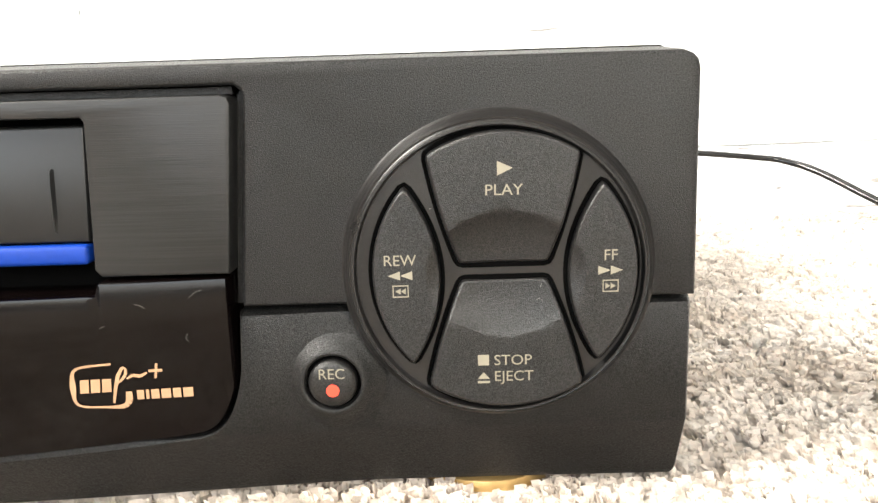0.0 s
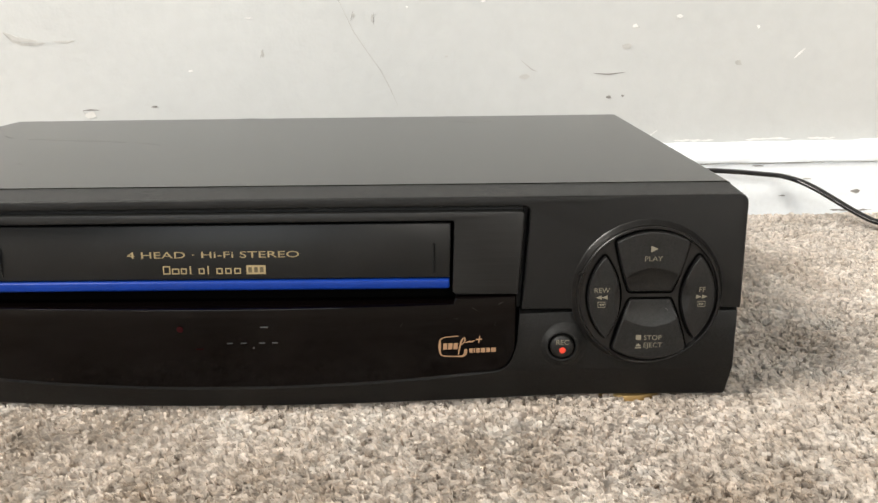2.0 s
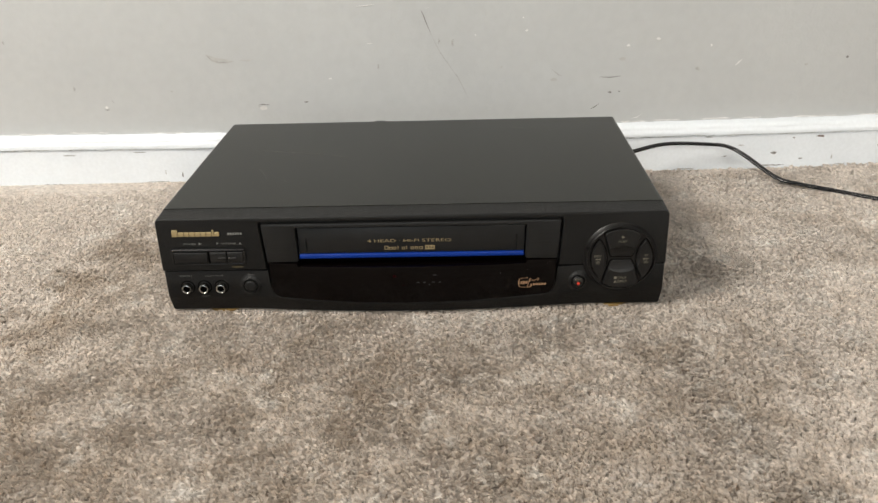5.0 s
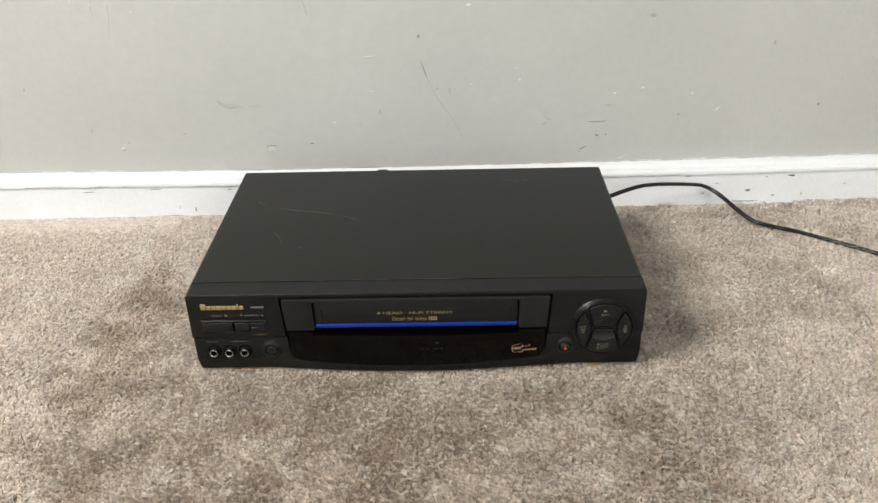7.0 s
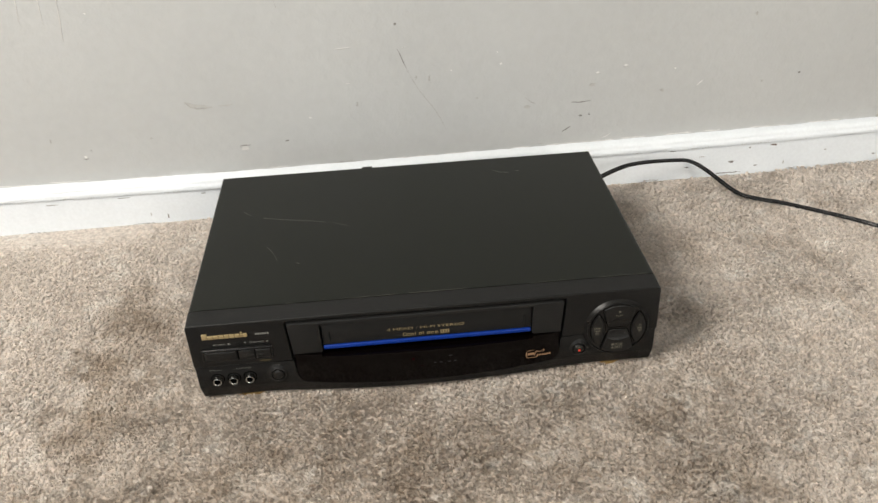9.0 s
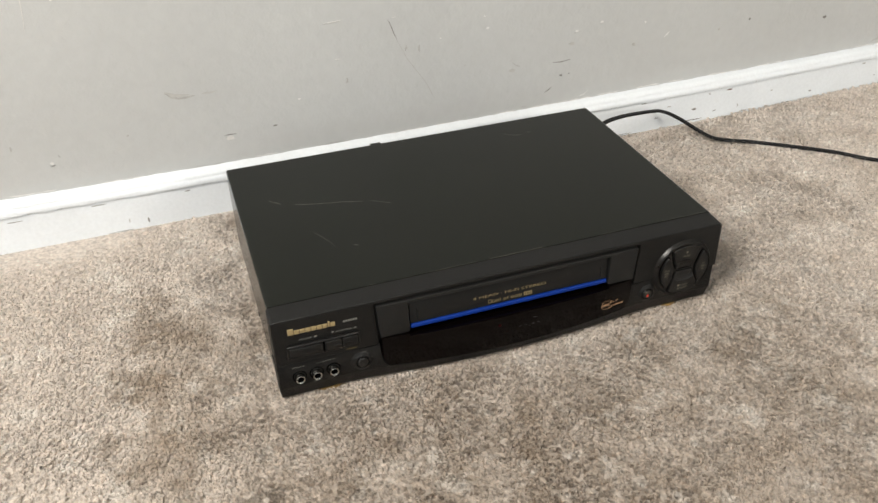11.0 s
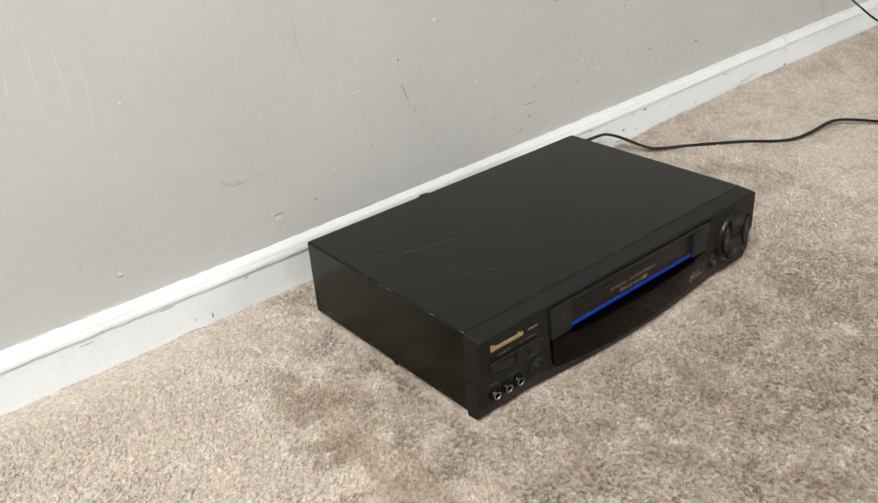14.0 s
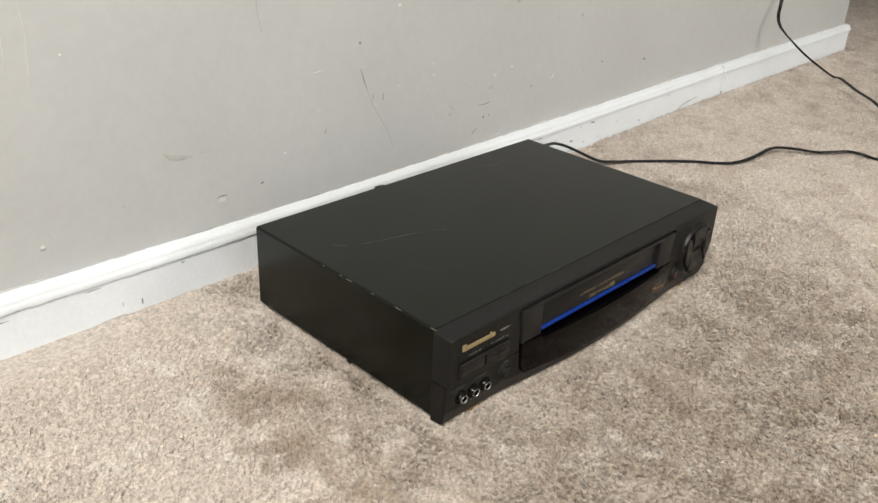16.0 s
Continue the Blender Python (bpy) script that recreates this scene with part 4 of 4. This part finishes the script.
def curve_line(p, q, bow, k):
    """Points from p towards q on a bow, without q."""
    out = []
    dx, dz = q[0] - p[0], q[1] - p[1]
    d = math.hypot(dx, dz)
    for i in range(k):
        t = i / k
        b = bow * 4 * t * (1 - t)
        out.append((p[0] + dx * t - dz / d * b, p[1] + dz * t + dx / d * b))
    return out


def soft(outline, times=2):
    """Rounds the corners of a closed outline a little."""
    for _ in range(times):
        k = len(outline)
        outline = [((outline[i - 1][0] + 2 * outline[i][0] + outline[(i + 1) % k][0]) / 4, (outline[i - 1][1] + 2 * outline[i][1] + outline[(i + 1) % k][1]) / 4) for i in range(k)]
    return outline


TOP = -0.0048
a_out = arc(CX, CZ, 0.0277, 123, 57, 26)
p_br, p_bl = (CX + 0.0088, CZ + 0.0013), (CX - 0.0090, CZ + 0.0013)
play = pad_button("play_key", soft(a_out[:-1] + curve_line(a_out[-1], p_br, 0.0006, 22) + between(p_br, p_bl, 18) + curve_line(p_bl, a_out[0], 0.0006, 22), 1), TOP)
b_out = arc(CX, CZ, 0.0277, 236, 304, 26)
s_tr, s_tl = (CX + 0.0086, CZ - 0.0014), (CX - 0.0086, CZ - 0.0014)
stop = pad_button("stop_key", soft(b_out[:-1] + curve_line(b_out[-1], s_tr, -0.0006, 22) + between(s_tr, s_tl, 18) + curve_line(s_tl, b_out[0], -0.0006, 22), 1), TOP)
r_out = arc(CX, CZ, 0.0260, 137, 226, 34)
rewind = pad_button("rewind_key", soft(r_out[:-1] + curve_line(r_out[-1], r_out[0], -0.0063, 30), 1), TOP)
f_out = arc(CX, CZ, 0.0260, -46, 43, 34)
forward = pad_button("forward_key", soft(f_out[:-1] + curve_line(f_out[-1], f_out[0], -0.0063, 30), 1), TOP)


def key_y(x, z):
    return TOP - 0.00009 + dish(x, z)


writing("lettering", "PLAY", CX + 0.0000, 0.0663, 0.0022, play, SILVER_PRINT, key_y, stretch=1.08)
shape("mark", [[(CX - 0.0012, 0.0700), (CX + 0.0018, 0.0714), (CX - 0.0012, 0.0728)]], play, SILVER_PRINT, key_y)
writing("lettering", "STOP", CX - 0.0025, 0.0325, 0.0022, stop, SILVER_PRINT, key_y, "LEFT", 1.05)
writing("lettering", "EJECT", CX - 0.0025, 0.0292, 0.0022, stop, SILVER_PRINT, key_y, "LEFT", 1.02)
shape("mark", [rect(CX - 0.0056, CX - 0.0034, 0.0325, 0.0347)], stop, SILVER_PRINT, key_y)
shape("mark", [[(CX - 0.0057, 0.0297), (CX - 0.0033, 0.0297), (CX - 0.0045, 0.0311)], rect(CX - 0.0057, CX - 0.0033, 0.0288, 0.0293)], stop, SILVER_PRINT, key_y)


def double_arrow(cx, cz, w, h, way):
    return [[(cx + way * w, cz), (cx, cz + h), (cx, cz - h)], [(cx, cz), (cx - way * w, cz + h), (cx - way * w, cz - h)]]


for key, text, x, way, tz in ((rewind, "REW", CX - 0.0203, -1, 0.0531), (forward, "FF", CX + 0.0204, 1, 0.0531)):
    writing("lettering", text, x, tz, 0.0022, key, SILVER_PRINT, key_y, stretch=1.0)
    shape("mark", double_arrow(x, tz - 0.0020, 0.0024, 0.0009, way), key, SILVER_PRINT, key_y)
    shape("mark", double_arrow(x, tz - 0.0051, 0.0010, 0.0006, way), key, SILVER_PRINT, key_y)
    o, i_ = 0.00155, 0.00135
    zc = tz - 0.0051
    shape("mark", [rect(x - o, x + o, zc + 0.00098, zc + 0.00122), rect(x - o, x + o, zc - 0.00122, zc - 0.00098), rect(x - o, x - i_, zc - 0.001, zc + 0.001), rect(x + i_, x + o, zc - 0.001, zc + 0.001)], key, SILVER_PRINT, key_y)


# round push buttons with a raised collar
def push_button(name, cx, cz, r, y, label):
    hood = part("collar", lathe(bmesh.new(), cx, cz, [(r + 0.0058, y + 0.0003), (r + 0.0050, y - 0.0001), (r + 0.0040, y - 0.0005), (r + 0.0031, y - 0.0011), (r + 0.0023, y - 0.0018), (r + 0.0016, y - 0.0022), (r + 0.0011, y - 0.0023), (r + 0.0008, y - 0.0020), (r + 0.0007, y + 0.001)], 56), PLASTIC, vcr, "", 60)
    part("gap", lathe(bmesh.new(), cx, cz, [(0, y - 0.0003), (r + 0.0008, y - 0.0003), (r + 0.0008, y + 0.0006), (0, y + 0.0006)], 32), GAP, hood)
    return part(name, lathe(bmesh.new(), cx, cz, [(0, y), (r - 0.0001, y), (r, y - 0.0022), (r - 0.0003, y - 0.0027), (r - 0.0009, y - 0.0031), (r * 0.6, y - 0.0033), (r * 0.3, y - 0.0034), (0, y - 0.0034)], 48), BUTTON, hood, label, 35)


rec = push_button("record_button", 0.1430, 0.0278, 0.0050, low_y(0.143), "round black record button with a red dot")
ry = low_y(0.143) - 0.00352
writing("lettering", "REC", 0.1430, 0.0291, 0.0023, rec, SILVER_PRINT, ry, stretch=0.98)
shape("mark", [arc(0.1431, 0.0266, 0.00135, 0, 345, 23)], rec, RED, ry, "red dot")
push_button("round_button", -0.1415, 0.0285, 0.0052, low_y(-0.1415), "round black push button")

# left side: badge, key recess, sockets
badge = [(0.0050, 0.0062), (0.0045, 0.0041), (0.0044, 0.0040), (0.0045, 0.0041), (0.0043, 0.0040), (0.0045, 0.0040), (0.0044, 0.0040), (0.0017, 0.0058), (0.0040, 0.0040)]
bm, bx = bmesh.new(), -0.2032
for wide, high in badge:
    box(bm, bx, bx + wide, -0.0009, 0.0006, 0.0766, 0.0766 + high, 0.0004, 2)
    bx += wide + 0.0004
part("badge", bm, GOLD, bezel, "raised gold maker's badge")
shape("model_mark", [rect(-0.1556 + 0.0021 * i, -0.1540 + 0.0021 * i, 0.0776, 0.0796) for i in range(6)], bezel, DIM_PRINT, -0.0001)
recess = part("key_recess", plate(bmesh.new(), [(-0.2050, 0.0512), (-0.2056, 0.0640), (-0.2046, 0.0652), (-0.1436, 0.0652), (-0.1426, 0.0640), (-0.1432, 0.0512)], -0.0003, 0.002), PLASTIC, bezel, "", 0)
part("recess_lip", boxed(-0.2052, -0.1430, -0.0024, 0.0005, 0.0630, 0.0654, 0.0011, 3), RIM, bezel)
for x in (-0.2056, -0.1434):
    part("recess_lip", boxed(x - 0.0006, x + 0.0010, -0.0014, 0.0005, 0.0514, 0.0648, 0.0006, 2), RIM, bezel)
part("recess_lip", boxed(-0.2052, -0.1430, -0.0010, 0.0005, 0.0500, 0.0512, 0.0005, 2), RIM, bezel)
shape("mark", [[(-0.1505 + 0.0056 * math.cos(radians(a)), 0.0475 + 0.0007 * math.sin(radians(a))) for a in range(0, 360, 20)]], bezel, DIM_GOLD, -0.0001)
part("recess_divider", boxed(-0.1746, -0.1736, -0.0012, 0.0005, 0.0516, 0.0626, 0.0003, 1), GAP, bezel)
for x0, x1, nm in ((-0.2043, -0.1750, "power_key"), (-0.1732, -0.1585, "channel_key"), (-0.1580, -0.1440, "channel_key")):
    part(nm, boxed(x0, x1, -0.0020, 0.0005, 0.0518, 0.0622, 0.0010, 3), BUTTON, bezel)
for x0, x1 in ((-0.1660, -0.1592), (-0.1574, -0.1506)):
    part("key_bar", boxed(x0, x1, -0.0028, -0.0015, 0.0564, 0.0574, 0.0003, 1), RIM, bezel)
writing("lettering", "POWER", -0.1945, 0.0688, 0.0018, bezel, DIM_PRINT, -0.0001, "LEFT", 1.25)
shape("mark", [rect(-0.1815, -0.1801, 0.0688, 0.0706), rect(-0.1796, -0.1791, 0.0688, 0.0706)], bezel, DIM_PRINT, -0.0001)
writing("lettering", "CHANNEL", -0.1556, 0.0688, 0.0018, bezel, DIM_PRINT, -0.0001, "CENTER", 1.2)
shape("mark", [[(-0.1668, 0.0706), (-0.1644, 0.0706), (-0.1656, 0.0688)], [(-0.1470, 0.0688), (-0.1446, 0.0688), (-0.1458, 0.0706)]], bezel, DIM_PRINT, -0.0001)
for jx in (-0.1980, -0.1830, -0.1680):
    y = low_y(jx)
    jack = part("socket", lathe(bmesh.new(), jx, 0.0270, [(0.0064, y + 0.0008), (0.0062, y - 0.0003), (0.0059, y - 0.0006), (0.0056, y - 0.0004), (0.0054, y + 0.0006), (0.0052, y + 0.0030), (0.0, y + 0.0030)], 40), GAP, vcr, "round audio and video socket")
    part("contact_ring", lathe(bmesh.new(), jx, 0.0270, [(0.0042, y + 0.0028), (0.0042, y - 0.0046), (0.0040, y - 0.0051), (0.0035, y - 0.0053), (0.0029, y - 0.0048), (0.0027, y - 0.0020), (0.0026, y + 0.0028)], 36), CHROME, jack, "nickel contact ring")
    part("socket_core", lathe(bmesh.new(), jx, 0.0270, [(0.0027, y - 0.0012), (0.0013, y - 0.0012), (0.0014, y + 0.0024), (0.0, y + 0.0024)], 24), GAP, jack)
lo = lambda x, z: low_y(x) - 0.00012
writing("lettering", "VIDEO IN 2", -0.1985, 0.0372, 0.0014, lower, DIM_PRINT, lo, "CENTER", 1.15)
writing("lettering", "L-AUDIO IN 2-R", -0.1735, 0.0372, 0.0014, lower, DIM_PRINT, lo, "CENTER", 1.2)
writing("lettering", "MONO", -0.1830, 0.0175, 0.0014, lower, DIM_PRINT, lo, "CENTER", 1.2)
writing("lettering", "VCR/TV", -0.1415, 0.0378, 0.0014, lower, DIM_PRINT, lo, "CENTER", 1.2)
# printed maker's word and format mark under the flap lettering, as plain shapes
def hollow(a, b, c, d, w=0.0005):
    """Four thin bars round an oblong."""
    return [rect(a, a + w, c, d), rect(b - w, b, c, d), rect(a + w, b - w, c, c + w), rect(a + w, b - w, d - w, d)] if b - a > 3 * w else [rect(a, b, c, d)]


bars = ((0.0031, 0.0035), (0.0031, 0.0025), (0.0025, 0.0025), (0.0006, 0.0034), (0.0025, 0.0025), (0.0006, 0.0034), (0.0026, 0.0025), (0.0026, 0.0025), (0.0028, 0.0025))
shape("emblem", [r for i, (w, h) in enumerate(bars) for r in hollow(-0.0227 + 0.0037 * i, -0.0227 + 0.0037 * i + w, 0.0610, 0.0610 + h)], flap, FLAP_GOLD, flap_y)
shape("emblem", [rect(0.0120, 0.0200, 0.0608, 0.0646)], flap, FLAP_GOLD, flap_y)
shape("mark", [rect(0.0128 + 0.0024 * i, 0.0143 + 0.0024 * i, 0.0616, 0.0638) for i in range(3)], flap, DIM_GOLD, lambda x, z: flap_y(x, z) - 0.00004)


# lint and hair scratches on the gloss and the pad
def lint(x, z, length, turn, bow, parent, y, width=0.00007):
    k = 8
    line = [(x + length * (i / k - 0.5) * math.cos(turn) - bow * math.sin(3.14 * i / k) * math.sin(turn), z + length * (i / k - 0.5) * math.sin(turn) + bow * math.sin(3.14 * i / k) * math.cos(turn)) for i in range(k + 1)]
    nx, nz = -math.sin(turn) * width / 2, math.cos(turn) * width / 2
    shape("lint", [[(a - nx, b - nz), (c - nx, d - nz), (c + nx, d + nz), (a + nx, b + nz)] for (a, b), (c, d) in zip(line, line[1:])], parent, DIM_PRINT, y)


for args in ((0.1172, 0.0480, 0.0030, 0.5, 0.0003), (0.1150, 0.0390, 0.0016, 1.7, 0.0005), (0.0985, 0.0420, 0.0012, 0.3, 0.0001), (0.1060, 0.0460, 0.0022, -0.4, 0.0002), (0.0760, 0.0400, 0.0016, 0.9, 0.0003)):
    lint(*args, display, display_y, 0.00005)
lint(CX + 0.0068, 0.0450, 0.0012, -0.2, 0.0004, stop, key_y)
lint(CX + 0.0072, 0.0480, 0.0007, 1.1, 0.0001, stop, key_y)
lint(CX - 0.0140, 0.0640, 0.0006, 0.7, 0.0001, rewind, key_y)

# feet
def foot(x, y, mat, label):
    """A round foot: a black neck under the base and a wider ring that sinks into the pile."""
    made = []
    for profile in ([(0, -0.0065), (0.0140, -0.0065), (0.0162, -0.0050), (0.0166, -0.0016), (0.0160, 0.0010), (0.0146, 0.0018), (0, 0.0018)], [(0, 0.0018), (0.0138, 0.0018), (0.0134, 0.0046), (0, 0.0046)]):
        bm = lathe(bmesh.new(), 0, 0, profile, 40)
        for v in bm.verts:
            v.co = (x + v.co.x, y + v.co.z, v.co.y)
        made.append(bm)
    ring = part("foot", made[0], mat, vcr, label)
    part("neck", made[1], RUBBER, ring)
    return ring


foot(0.175, 0.0245, BRASS, "gold-coloured round foot")
foot(-0.171, 0.0245, BRASS, "gold-coloured round foot")
foot(0.178, 0.245, RUBBER, "black round foot")
foot(-0.171, 0.245, RUBBER, "black round foot")

# ---- power cord ----
CORD = [(0.190, 0.280, 0.036), (0.262, 0.326, 0.040), (0.298, 0.336, 0.0425), (0.352, 0.346, 0.037), (0.370, 0.344, 0.034), (0.385, 0.331, 0.028), (0.415, 0.300, 0.010), (0.437, 0.284, 0.007), (0.472, 0.272, 0.003), (0.542, 0.217, 0.003), (0.578, 0.178, 0.003), (0.602, 0.159, 0.005), (0.638, 0.151, 0.008), (0.682, 0.149, 0.011), (0.703, 0.140, 0.012), (0.726, 0.119, 0.01), (0.747, 0.095, 0.007), (0.772, 0.077, 0.007), (0.794, 0.063, 0.007), (0.806, 0.044, 0.005), (0.807, 0.021, 0.003), (0.822, -0.018, 0.003), (0.852, -0.026, 0.006),
        (0.890, 0.000, 0.014), (1.029, 0.107, 0.030), (1.108, 0.177, 0.028), (1.160, 0.232, 0.032), (1.172, 0.256, 0.031), (1.118, 0.292, 0.070), (1.092, 0.314, 0.096),
        (1.077, 0.334, 0.118), (1.077, 0.346, 0.130), (1.084, 0.356, 0.147), (1.107, 0.366, 0.176), (1.122, 0.374, 0.32), (1.122, 0.3835, 0.34)]
cord = new("power_cord")
cord.location = CORD[13]
tagged(cord, "thin black twin power cord trailing over the carpet", "power cord")
for side in (-0.0017, 0.0017):
    part("conductor", cord_mesh(CORD, 0.0018, 8, 7, 1.0, side), CABLE, cord, "", 60)
